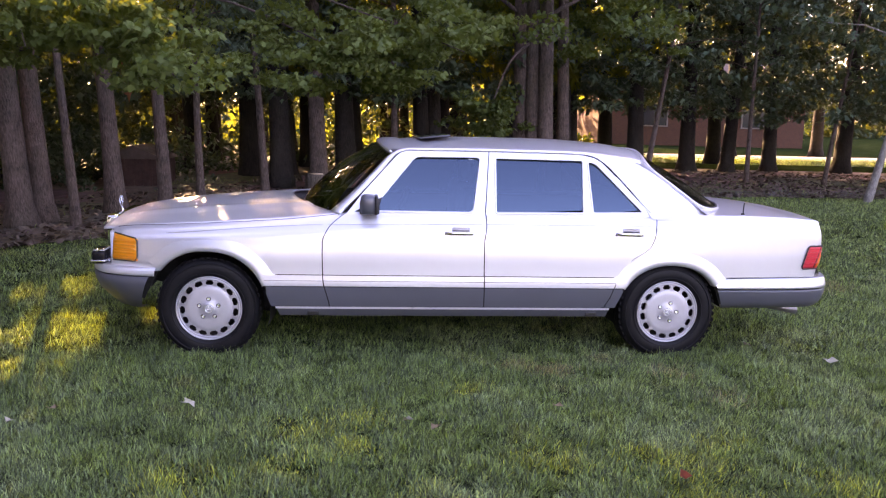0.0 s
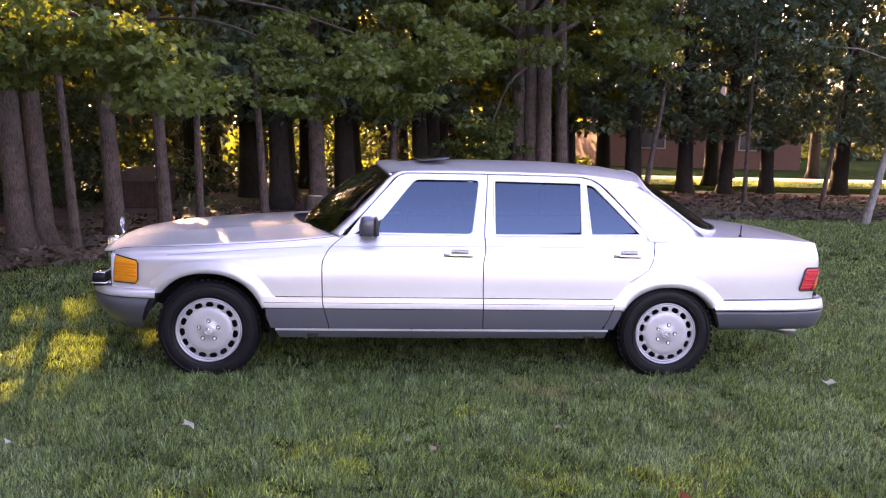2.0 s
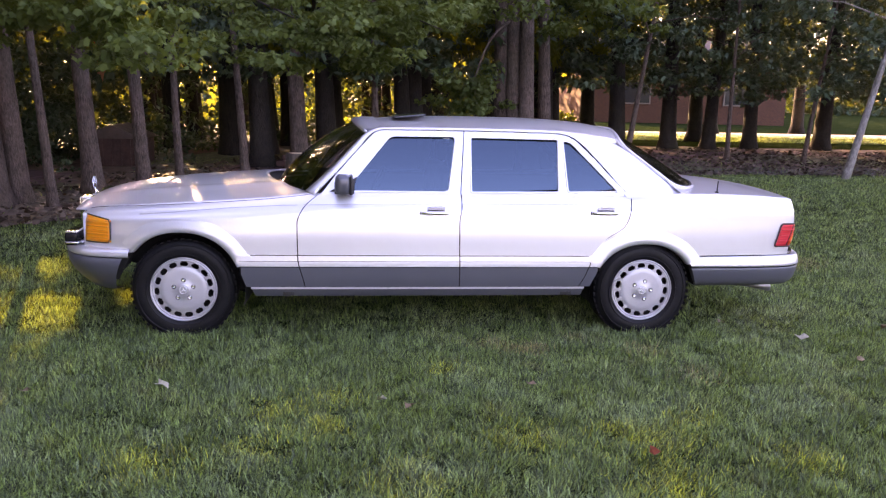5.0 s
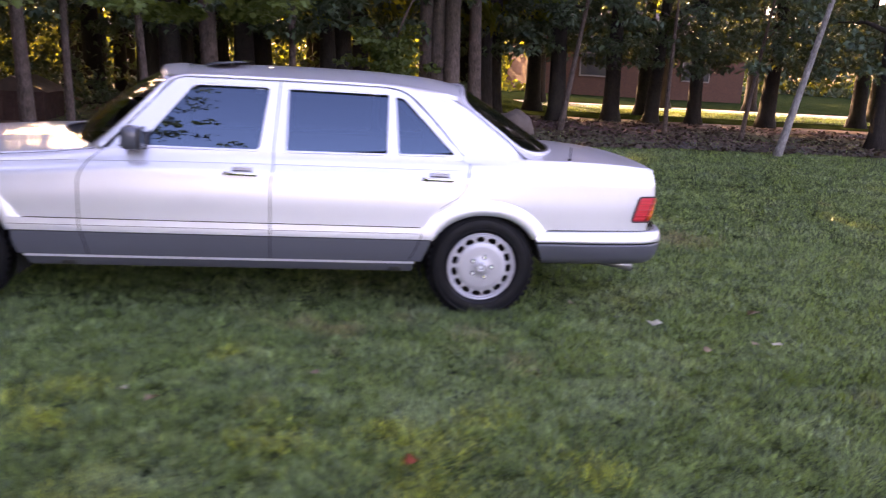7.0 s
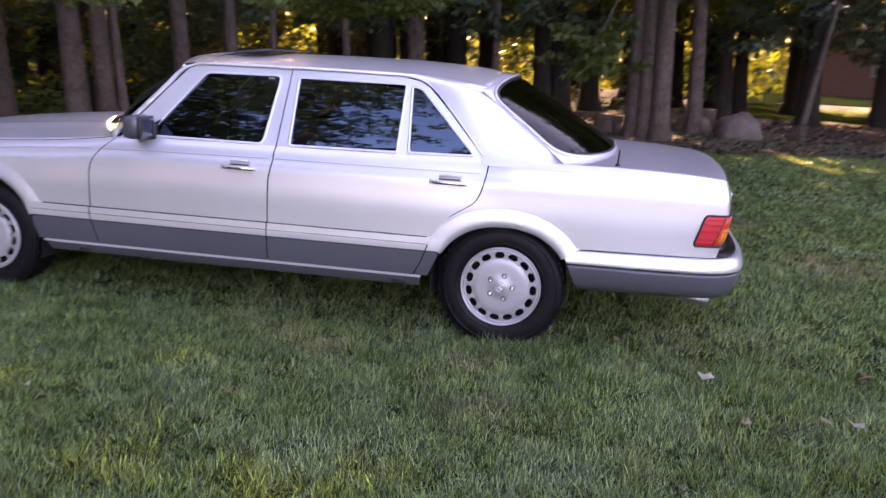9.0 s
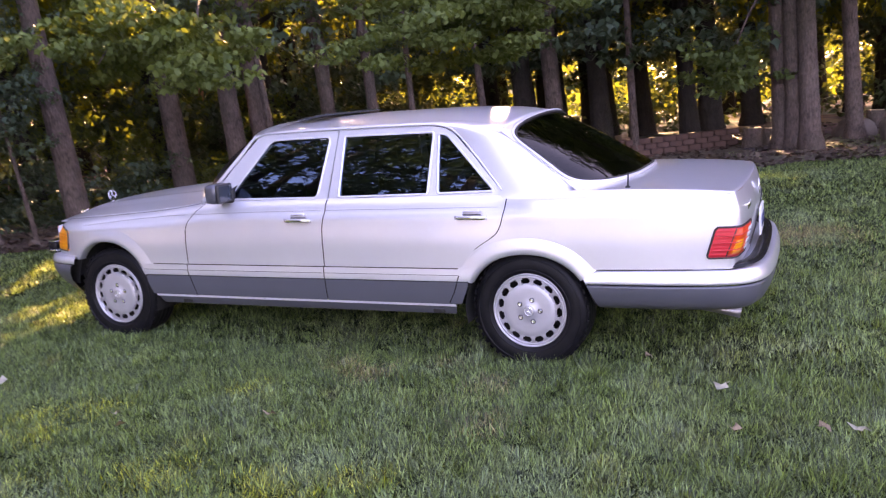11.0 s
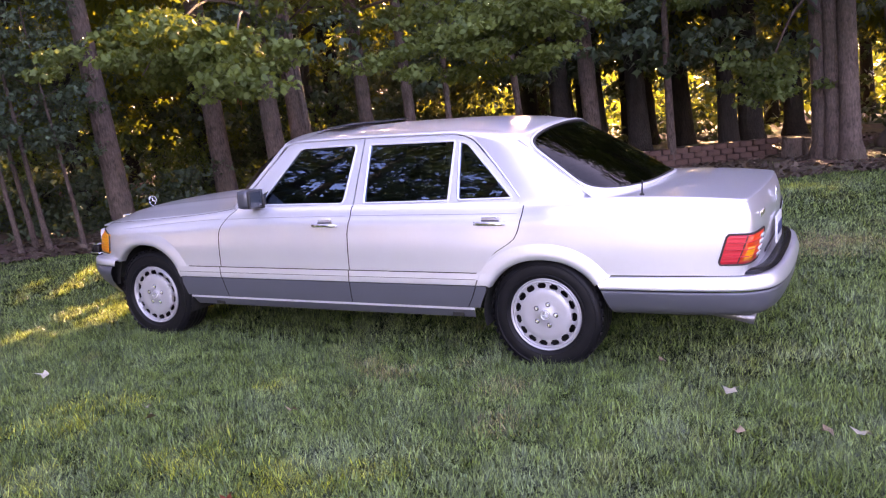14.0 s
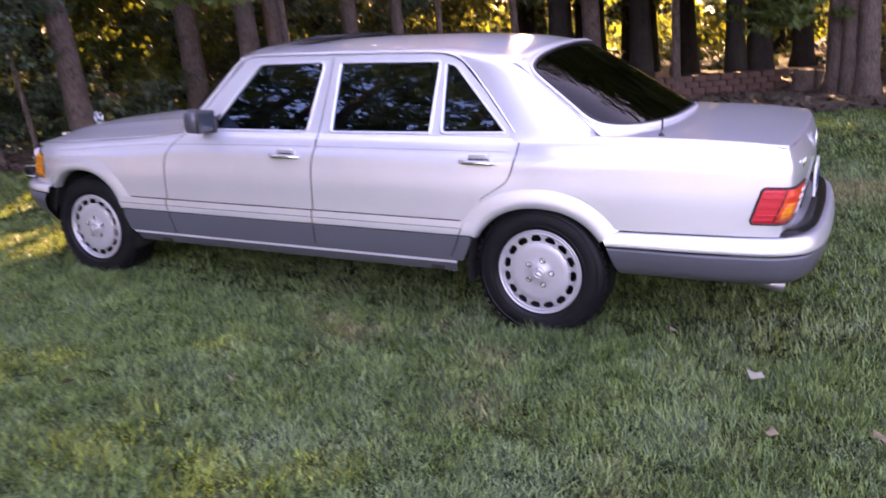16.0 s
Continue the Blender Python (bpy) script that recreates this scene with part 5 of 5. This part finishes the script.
# the oak at (1.7, 17.2) is added to block sun from the boot lid
plant(make_tree("oak_tree", "tree with shade-darkened bark colour and dense blue-green leaves", 14.5, 0.23, 3.6, 1.9, 280, 30, 0.165, BARK_SHADED, LEAF_DARK, 37, 9),
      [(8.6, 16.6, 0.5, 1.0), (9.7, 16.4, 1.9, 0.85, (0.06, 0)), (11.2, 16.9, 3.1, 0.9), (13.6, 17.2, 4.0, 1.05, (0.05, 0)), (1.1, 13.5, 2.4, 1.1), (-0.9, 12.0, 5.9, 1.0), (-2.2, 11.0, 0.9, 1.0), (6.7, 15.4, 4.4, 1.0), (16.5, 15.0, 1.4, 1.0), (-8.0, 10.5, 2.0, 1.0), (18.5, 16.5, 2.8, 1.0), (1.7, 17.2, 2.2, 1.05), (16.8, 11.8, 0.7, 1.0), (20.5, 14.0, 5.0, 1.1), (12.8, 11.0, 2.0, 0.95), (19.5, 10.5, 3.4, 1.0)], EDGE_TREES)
plant(make_tree("young_tree", "slender young tree with a thin trunk", 6.5, 0.075, 1.6, 2.5, 60, 30, 0.14, BARK, LEAF_DARK, 41, 6, 1.2, 0.35),
      [(-4.5, 5.6, 0.4, 1.0), (-3.25, 8.0, 1.7, 1.0), (8.5, 12.6, 2.6, 0.85), (0.1, 10.2, 3.0, 1.15), (5.8, 12.0, 0.0, 1.0, (0.17, 0)), (-2.3, 9.0, 4.4, 1.1), (10.2, 12.2, 1.0, 0.8, (0.1, 0)), (-6.55, 1.75, 2.0, 0.55, (-0.08, 0)), (-6.45, 2.1, 3.1, 0.6, (-0.12, 0)), (-6.15, 2.4, 5.0, 0.5, (-0.05, 0)), (-7.0, 2.3, 0.9, 0.6, (-0.06, 0))], "young trees at the wood's edge")
plant(make_tree("birch_tree", "leaning pale-barked tree at the lawn's edge", 7.5, 0.082, 1.8, 2.8, 70, 30, 0.14, BARK_PALE, LEAF_DARK, 47, 6, 1.25, 0.2),
      [(9.2, 8.9, 0.6, 1.0, (0.24, 0))], "young trees at the wood's edge")
OAK = bpy.data.objects["oak_tree"]
for x, y, spin, sc in ((-6.5, -17.5, 1, 1.7), (-10.5, -15, 2, 1.75), (-13.5, -11, 3, 1.6), (-9.5, -22, 4, 1.9), (-14.5, -18, 5, 1.9), (-16.5, -6, 0.4, 1.6), (-12, -13.5, 1.4, 1.6), (-8.2, -19.5, 2.6, 1.7), (-11.5, -18.5, 0.2, 1.8), (-18, -11, 3.7, 1.7)):
    t = copy_thing(OAK, Matrix.Identity(4))
    t.matrix_basis = stand(x, y, spin) @ Matrix.Diagonal((sc, sc, sc, 1))
    for part_ob in [o for o in t.children if o.name.startswith("upper_crown")]:
        bpy.data.objects.remove(part_ob)
    tagged(t, group="tall trees across the lawn")
for x, y, spin, sc in ((7.5, 21, 1.2, 1.1), (11.5, 21.5, 2.2, 1.1), (18.5, 20, 3.5, 1.1), (22, 24, 4.5, 1.2), (5.2, 19, 0.2, 1.1), (14.8, 27.5, 5.1, 1.1), (19.5, 29, 0.9, 1.15), (9.3, 27, 2.7, 1.15), (24, 17, 1.9, 1.2)):
    t = copy_thing(OAK, Matrix.Identity(4))
    t.matrix_basis = stand(x, y, spin) @ Matrix.Diagonal((sc, sc, sc, 1))
    tagged(t, group=WOODS)
random.seed(5)
deep = []
for gy in (13, 16.5, 20, 24, 28):
    for gx_ in np.arange(-26, 6.5 if gy > 16 else 0.5, 2.6):
        deep.append((gx_ + random.uniform(-1, 1), gy + random.uniform(-1.3, 1.3), random.uniform(0, 6.28), random.uniform(0.8, 1.25)))
for gx_ in np.arange(-26, -9, 3):
    for gy in (3, 7, 10):
        deep.append((gx_ + random.uniform(-1, 1), gy + random.uniform(-1.2, 1.2), random.uniform(0, 6.28), random.uniform(0.8, 1.2)))
ALLEYS = [(5.2, 6.8), (2.6, 9.15), (-2.56, -0.18), (-2.78, -0.40), (-3.10, 1.25), (-3.45, 0.95), (-2.05, 0.30), (-0.6, -3.2), (-1.2, -3.2)]


def in_alley(x, y):
    return any(abs(x - gx0 - (y - gy0) * SUN.x / SUN.y) < 0.55 for gx0, gy0 in ALLEYS)


deep = [(x + (3.2 if in_alley(x, y) else 0), y, a, b) for x, y, a, b in deep]
wood = make_tree("forest_tree", "tall forest tree with shade-darkened trunk and yellow-green leaves", 10, 0.19, 2.4, 1.6, 90, 22, 0.25, BARK_SHADED, LEAF_FAR, 53, 7)
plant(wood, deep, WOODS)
for k, t in enumerate([o for o in scene.collection.objects if o.name.startswith("forest_tree")]):
    t.matrix_basis = t.matrix_basis @ Matrix.Diagonal((1.15, 1.15, 1.75, 1))
plant(copy_thing(wood, Matrix.Identity(4)), [(x, 62 + random.uniform(-4, 4), random.uniform(0, 6), 0.6) for x in np.arange(-50, 70, 9.0)] +
      [(-13 + random.uniform(-2, 2), y, random.uniform(0, 6), 1.35) for y in np.arange(-8, 0, 2.4)], WOODS)


def thicket(name, x0, x1, y0, y1, z1, clumps, per, size, radius, mat, seed, label):
    """Undergrowth: many leafy clumps over a stretch of woodland."""
    r = random.Random(seed)
    c = []
    for _ in range(clumps):
        x, y = r.uniform(x0, x1), r.uniform(y0, y1)
        if (y < 11.5 and abs(x + 4.75 + 0.275 * (y - 10)) < 0.8) or (-4.4 < x < -2.8 and 9.5 < y < 12.5) or (-6.1 < x < -4.5 and 11.2 < y < 13.3):
            continue  # the trodden way to the shed and the small clearing beside it
        c.append((x, y, ground_z(x, y) + z1 * r.random() ** 1.3))
    ob = leaf_cloud(name, c, [r.uniform(0.6, 1.3) * radius for _ in c], per, size, mat, seed)
    tagged(ob, label, "undergrowth", kind="stuff")


thicket("undergrowth", -15, -6.6, 7.2, 12, 3.4, 150, 60, 0.12, 0.55, LEAF_SHADED, 71, "dark leafy undergrowth between the trees")
thicket("undergrowth", -15, -6.7, 2.9, 6.5, 1.1, 150, 60, 0.11, 0.4, LEAF_DARK, 75, "dark low undergrowth at the wood's edge")
thicket("undergrowth", -10.0, -5.4, 12.0, 15.0, 3.4, 210, 56, 0.13, 0.55, LEAF_DARK, 77, "dark leafy undergrowth between the trees")
thicket("undergrowth", -13.5, -5.3, 10.2, 14.0, 2.6, 240, 56, 0.12, 0.5, LEAF_DARK, 76, "dark low undergrowth between the trees")
thicket("undergrowth", -15, -8.2, 3.5, 8, 3.6, 110, 60, 0.12, 0.55, LEAF_SHADED, 72, "dark leafy undergrowth between the trees")
thicket("undergrowth", -13, -3.9, 11.5, 16, 2.6, 190, 44, 0.15, 0.6, LEAF_DARK, 73, "dark leafy undergrowth between the trees")
thicket("undergrowth", -30, 5, 17, 24, 3.5, 420, 26, 0.24, 0.8, LEAF_DARK, 61, "dark leafy undergrowth between the trees")
thicket("undergrowth", -40, 8, 28, 36, 6.5, 420, 26, 0.36, 1.2, LEAF_FAR, 62, "yellow-green leaves deep in the woods")
thicket("undergrowth", -56, 12, 40, 50, 8.0, 520, 26, 0.5, 1.6, LEAF_FAR, 67, "yellow-green leaves deep in the woods")
thicket("far_woods", -100, 100, 84, 100, 16.0, 1700, 28, 1.1, 3.6, LEAF_DARK, 63, "distant dark green woods")
thicket("undergrowth", -30, -9, -2, 12, 4.5, 260, 26, 0.26, 0.9, LEAF_DARK, 64, "dark leafy undergrowth beside the lawn")
thicket("far_woods", -62, -34, -14, 60, 15.0, 700, 26, 0.75, 2.4, LEAF_DARK, 66, "distant dark green woods")
thicket("undergrowth", 9, 30, 51, 56, 10.0, 200, 26, 0.5, 1.5, LEAF_FAR, 65, "sunlit leaves behind the house")

# gaps in the canopy through which the low sun reaches the ground: x, y and half-sizes on the ground
GAPS = [(-2.56, -0.18, 0.12, 0.42), (-3.10, 1.25, 0.10, 0.22), (-2.05, 0.30, 0.08, 0.15), (-2.78, -0.40, 0.10, 0.48), (-3.02, -0.42, 0.09, 0.25), (-3.45, 0.95, 0.10, 0.25), (-3.78, 0.85, 0.08, 0.2), (-2.64, -1.2, 0.12, 0.16),
        (-3.95, 0.0, 0.12, 0.35), (-4.6, 1.0, 0.14, 0.4), (-4.2, 1.6, 0.10, 0.3), (5.2, 6.8, 0.5, 0.22), (6.1, 7.1, 0.3, 0.15), (2.6, 9.15, 0.28, 0.2), (17.5, 25.4, 5.5, 1.6), (10.5, 23.5, 1.6, 0.7), (5.0, 7.6, 0.7, 0.25), (-3.9, 11.4, 0.30, 0.55), (-3.4, 10.7, 0.18, 0.35)]
# small rays that fall as flecks on the bonnet, the boot lid and the roof, several close together for each fleck
random.seed(21)
RAYS = []
for x0, x1, y0, y1, z, count in ((-2.05, -0.90, -0.78, 0.75, 0.99, 11), (1.95, 2.62, -0.75, 0.75, 0.99, 6), (-0.2, 1.3, -0.5, 0.5, 1.43, 10)):
    for _ in range(count):
        px, py = random.uniform(x0, x1), random.uniform(y0, y1)
        for _ in range(random.choice((1, 1, 2))):
            RAYS.append((px + random.gauss(0, 0.022), py + random.gauss(0, 0.030), z))


ALONG = np.array(SUN.xy.normalized())
ACROSS = np.array((ALONG[1], -ALONG[0]))


def leaf_places(crown):
    """The corners of each leaf of a crown, and the leaves' middles in the world."""
    m = np.array(crown.parent.matrix_basis if crown.parent else Matrix.Identity(4))
    co = np.empty(len(crown.data.vertices) * 3, np.float32)
    crown.data.vertices.foreach_get("co", co)
    co = co.reshape(-1, crown.data["corners"], 3)
    reach = 0.7 * np.linalg.norm((co - co.mean(1, keepdims=True)) @ m[:3, :3].T, axis=2).max(1)
    return co, co.mean(1) @ m[:3, :3].T + m[:3, 3], reach


def sun_plane(w):
    """Places across the sun's rays and along them."""
    side = np.array((SUN.y, -SUN.x, 0)) / math.hypot(SUN.x, SUN.y)
    rise = np.cross(side, np.array(SUN))
    return np.stack([w @ side, w @ rise], 1), w @ np.array(SUN)


def open_canopy():
    crowns = [o for o in scene.collection.objects if o.name.split(".")[0] in ("crown", "upper_crown", "undergrowth", "far_woods")]
    # small gaps that let the sun reach single sprays of leaves
    r = np.random.default_rng(33)
    flecks = []
    for crown in crowns:
        near = crown.parent is not None and crown.parent.name.startswith("maple_tree")
        if not near and not crown.name.startswith("undergrowth"):
            continue
        co, w, reach = leaf_places(crown)
        ok = np.flatnonzero((w[:, 2] > 0.7) & (w[:, 2] < 4.3) & (w[:, 1] > 1.5) & (w[:, 1] < 16) & (w[:, 0] > -10) & (w[:, 0] < 8))
        # only rays that end in the woods or pass high over the car
        end = w[:, 1] - w[:, 2] / SUN.z * SUN.y
        over = w[:, 2] - (w[:, 1] + 0.95) / SUN.y * SUN.z
        ok = ok[((end < -4.2) & (over > 1.62) | (end > EDGE(w[:, 0]) + 0.5))[ok]]
        if len(ok):
            flecks.append(w[r.choice(ok, min(len(ok), 20 if near else 8), replace=False)])
    flecks = np.concatenate(flecks)
    spots, depth = sun_plane(flecks)
    rays = sun_plane(np.array(RAYS))[0]
    size = r.uniform(0.05, 0.16, len(flecks))
    for crown in crowns:
        co, w, reach = leaf_places(crown)
        g = w[:, :2] - (w[:, 2:] / SUN.z) * np.array((SUN.x, SUN.y))
        out = np.zeros(len(w), bool)
        for x, y, a, b in GAPS:
            d = g - (x, y)
            out |= (((d @ ACROSS) / (a + reach)) ** 2 + ((d @ ALONG) / (b + reach * 2)) ** 2 < 1) & (w[:, 2] > 1.0)
        p, s = sun_plane(w)
        lit = np.flatnonzero(((p > rays.min(0) - 0.6) & (p < rays.max(0) + 0.6)).all(1) & (w[:, 2] > 1.5) & ~out)
        if len(lit):
            m = np.array(crown.parent.matrix_basis if crown.parent else Matrix.Identity(4))
            flat_co = sun_plane(co[lit].reshape(-1, 3) @ m[:3, :3].T + m[:3, 3])[0].reshape(len(lit), -1, 2)
            tri = np.array(LEAF_TRI if co.shape[1] == 6 else LOBED_TRI)
            low, high = flat_co.min(1) - 0.006, flat_co.max(1) + 0.006
            for c in rays:
                near = np.flatnonzero(((low < c) & (high > c)).all(1))
                if len(near):
                    t = (flat_co[near] - flat_co[near].mean(1, keepdims=True)) * 1.03 + flat_co[near].mean(1, keepdims=True) - c
                    t = t[:, tri]
                    turn = np.stack([t[:, :, k, 0] * t[:, :, (k + 1) % 3, 1] - t[:, :, k, 1] * t[:, :, (k + 1) % 3, 0] for k in range(3)], -1)
                    out[lit[near]] |= ((turn >= 0).all(-1) | (turn <= 0).all(-1)).any(1)
        for c, z, a in zip(spots, depth, size):
            out |= (((p - c) ** 2).sum(1) < (a + 0.5 * reach) ** 2) & (s > z + 0.35)
        if out.any():
            per = crown.data["corners"]
            kept = triangles("crown", co[~out], 4, int((~out).sum()), crown.data.materials[0], "", "", LEAF_TRI if per == 6 else LOBED_TRI)
            kept.data["corners"] = per
            crown.data = kept.data
            bpy.data.objects.remove(kept)


open_canopy()

# ---- stones, wall, buildings ----
def boulder(at, size, seed, label):
    bm = bmesh.new()
    bmesh.ops.create_icosphere(bm, subdivisions=3, radius=1)
    for v in bm.verts:
        n = v.co.normalized()
        v.co = Vector((n.x * size[0], n.y * size[1], n.z * size[2])) * (1 + 0.22 * noise.noise(n * 1.3 + Vector((seed, 0, 0))) + 0.06 * noise.noise(n * 4))
    b = part("boulder", bm, ROCK, None)
    b.location = (*at, ground_z(*at) + size[2] * 0.45)
    return tagged(b, label, "boulder")


boulder((4.5, 10.9), (0.42, 0.32, 0.36), 3, "brown-grey boulder beside the trees")
boulder((3.75, 11.9), (0.36, 0.30, 0.26), 8, "dark rounded boulder beside the trees")
def stump(x, y, r, h, seed):
    rr = random.Random(seed)
    t = thing("tree_stump", "sawn log stump standing on the forest floor", "stump", "log stumps by the trees")
    part("bark", tube([(x, y, ground_z(x, y) - 0.03), (x, y, ground_z(x, y) + 0.04), (x + 0.01, y, ground_z(x, y) + h * 0.6), (x + 0.02, y, ground_z(x, y) + h)], [r * 1.25, r * 1.08, r, r * 0.97], 16), BARK, t, "rough bark")
    top_bm = tube([(x + 0.02, y, ground_z(x, y) + h - 0.004), (x + 0.02, y, ground_z(x, y) + h + 0.006)], [r * 0.9, r * 0.88], 16)
    part("sawn_top", top_bm, LEAF_DRY, t, "pale sawn top")


for k, (x, y, r, h) in enumerate(((2.05, 10.75, 0.17, 0.38), (2.32, 10.95, 0.15, 0.34), (4.15, 12.9, 0.17, 0.42), (4.45, 12.6, 0.15, 0.22), (-1.45, 9.15, 0.17, 0.45))):
    stump(x, y, r, h, k)
wall = thing("block_wall", "low curved retaining wall of rusty concrete blocks", "wall")
WALL_LINE = curve([(-1.7, 9.55), (-1.2, 9.6), (-0.3, 9.95), (0.7, 10.5), (1.75, 11.1)], 200)
shared = None
for course in range(4):
    d = 0.12 * (course % 2)
    s = np.r_[0, np.cumsum(np.linalg.norm(np.diff(WALL_LINE, axis=0), axis=1))]
    while d < s[-1]:
        x, y = np.interp(d, s, WALL_LINE[:, 0]), np.interp(d, s, WALL_LINE[:, 1])
        x2, y2 = np.interp(d + 0.05, s, WALL_LINE[:, 0]), np.interp(d + 0.05, s, WALL_LINE[:, 1])
        if shared is None:
            b = part("block", box((0.225, 0.2, 0.098), (0, 0, 0.049), 0.012), BLOCK, wall, smooth=False)
            shared = b.data
        else:
            b = new("block", shared)
            b.parent = wall
        b.matrix_basis = pose(x, y + 0.03 * course + random.uniform(-0.012, 0.012), ground_z(x, y) + 0.1 * course - 0.02, 0, 0, math.degrees(math.atan2(y2 - y, x2 - x)) + random.uniform(-2, 2))
        d += 0.24

drive = sheet([[(x, y + 0.05 * x, ground_z(x, y) + 0.03) for y in (24.2, 25.4, 26.6, 27.6)] for x in np.linspace(8.5, 34, 18)])
tagged(part("driveway", drive, GRAVEL, None), "pale sunlit gravel drive before the house", "driveway", kind="structure")
house = thing("house", "single-storey brick house beyond the trees", "house")
HZ = ground_z(18, 42) - 0.1
part("house_wall", box((12.5, 8, 3.3), (19.2, 45, HZ + 1.65)), BRICK, house, "orange-brown brick wall", False)
bm = bmesh.new()
e = [bm.verts.new(p) for p in ((12.4, 40.4, HZ + 3.25), (26.0, 40.4, HZ + 3.25), (26.0, 49.6, HZ + 3.25), (12.4, 49.6, HZ + 3.25), (12.8, 45, HZ + 5.2), (25.6, 45, HZ + 5.2))]
for f in ((0, 1, 5, 4), (1, 2, 5), (2, 3, 4, 5), (3, 0, 4), (3, 2, 1, 0)):
    bm.faces.new([e[k] for k in f])
part("roof", bm, ROOFING, house, "brown shingle roof", False)
for x in (16.2, 22.4):
    win = part("window", box((1.6, 0.08, 1.2), (x, 40.98, HZ + 1.85), 0.01), PANE, house, "dark window with pale trim", False)
    for dx, dz, sx, sz in ((0, 0.64, 1.76, 0.08), (0, -0.64, 1.76, 0.08), (-0.84, 0, 0.08, 1.2), (0.84, 0, 0.08, 1.2)):
        part("window_frame", box((sx, 0.1, sz), (x + dx, 40.97, HZ + 1.85 + dz)), TRIM, win, "pale trim", False)
shed = thing("shed", "low red-brown wooden shed among the trees", "shed")
SZ = ground_z(-5.3, 12) - 0.02
for k in range(6):
    part("plank", box((0.180, 0.03, 0.66), (-5.77 + k * 0.185, 11.6 + (k % 2) * 0.008, SZ + 0.33), 0.004), BOARD, shed, smooth=False)
part("shed_body", box((1.08, 1.3, 0.66), (-5.305, 12.3, SZ + 0.33)), BOARD, shed, "red-brown board walls", False)
bm = bmesh.new()
e = [bm.verts.new(p) for p in ((-5.95, 11.5, SZ + 0.62), (-4.66, 11.5, SZ + 0.62), (-4.66, 13.0, SZ + 0.62), (-5.95, 13.0, SZ + 0.62), (-5.305, 11.5, SZ + 0.90), (-5.305, 13.0, SZ + 0.90))]
for f in ((0, 1, 4), (1, 2, 5, 4), (2, 3, 5), (3, 0, 4, 5), (3, 2, 1, 0)):
    bm.faces.new([e[k] for k in f])
part("shed_roof", bm, ROOFING, shed, "brown shed roof", False)

# ---- fallen leaves ----
def fallen(x, y, size, mat, label, spin, k=[0]):
    bm = bmesh.new()
    vs = [bm.verts.new((p[0] * size, (p[1] - 0.5) * size, 0.012 * math.sin(9 * p[0] + spin) + 0.01 * abs(p[0]))) for p in LEAF_SHAPE]
    for t in LEAF_TRI:
        bm.faces.new([vs[i] for i in t])
    bmesh.ops.solidify(bm, geom=bm.faces[:], thickness=0.0015)
    b = part("fallen_leaf", bm, mat, None)
    b.matrix_basis = pose(x, y, ground_z(x, y) + 0.062, 14, -9, math.degrees(spin))
    tagged(b, label, "leaf", "fallen leaves on the lawn")


for x, y, s, mat, word in ((-1.46, -1.91, 0.095, LEAF_PALE, "pale green"), (0.885, -2.86, 0.07, LEAF_RED, "red-brown"), (-0.163, -2.252, 0.065, LEAF_DRY, "dry tan"), (2.59, -1.13, 0.095, LEAF_PALE, "pale"),
                           (3.02, -1.56, 0.075, LEAF_DRY, "dry tan"), (3.16, -1.54, 0.10, LEAF_PALE, "pale curled"), (0.53, -1.97, 0.07, LEAF_DRY, "dry tan"), (-0.30, -2.15, 0.06, LEAF_PALE, "pale"), (2.17, -0.78, 0.06, LEAF_DRY, "dry tan"),
                           (2.68, -1.63, 0.06, LEAF_DRY, "dry tan"), (-2.26, -2.15, 0.07, LEAF_PALE, "pale"), (-2.13, -1.95, 0.07, LEAF_DRY, "dry tan"), (3.36, -0.91, 0.10, LEAF_DRY, "dry tan")):
    fallen(x, y, s, mat, word + " fallen leaf lying on the grass", x * 7)


# a spray of dead leaves hanging from the low bough
spray = thing("dead_leaf_spray", "dangling spray of dead orange-brown leaves under a bough", "leaves")
part("twig", tube(curve([(-3.0, 2.05, 2.42), (-2.85, 1.92, 2.22), (-2.75, 1.83, 2.02), (-2.73, 1.81, 1.80)], 10), np.linspace(0.008, 0.003, 10), 6), BARK, spray, "thin brown twig")
for k, (x, y, z) in enumerate(((-2.76, 1.83, 2.02), (-2.72, 1.80, 1.93), (-2.75, 1.82, 1.84), (-2.71, 1.80, 1.77))):
    bm = bmesh.new()
    vs = [bm.verts.new((p[0] * 0.105, 0.03 * p[0] ** 2, -p[1] * 0.14)) for p in LEAF_SHAPE]
    for t in LEAF_TRI:
        bm.faces.new([vs[i] for i in t])
    bmesh.ops.solidify(bm, geom=bm.faces[:], thickness=0.0015)
    bmesh.ops.transform(bm, matrix=pose(x, y, z, 8, 10, k * 50), verts=bm.verts)
    part("dead_leaf", bm, LEAF_DEAD, spray, smooth=False)
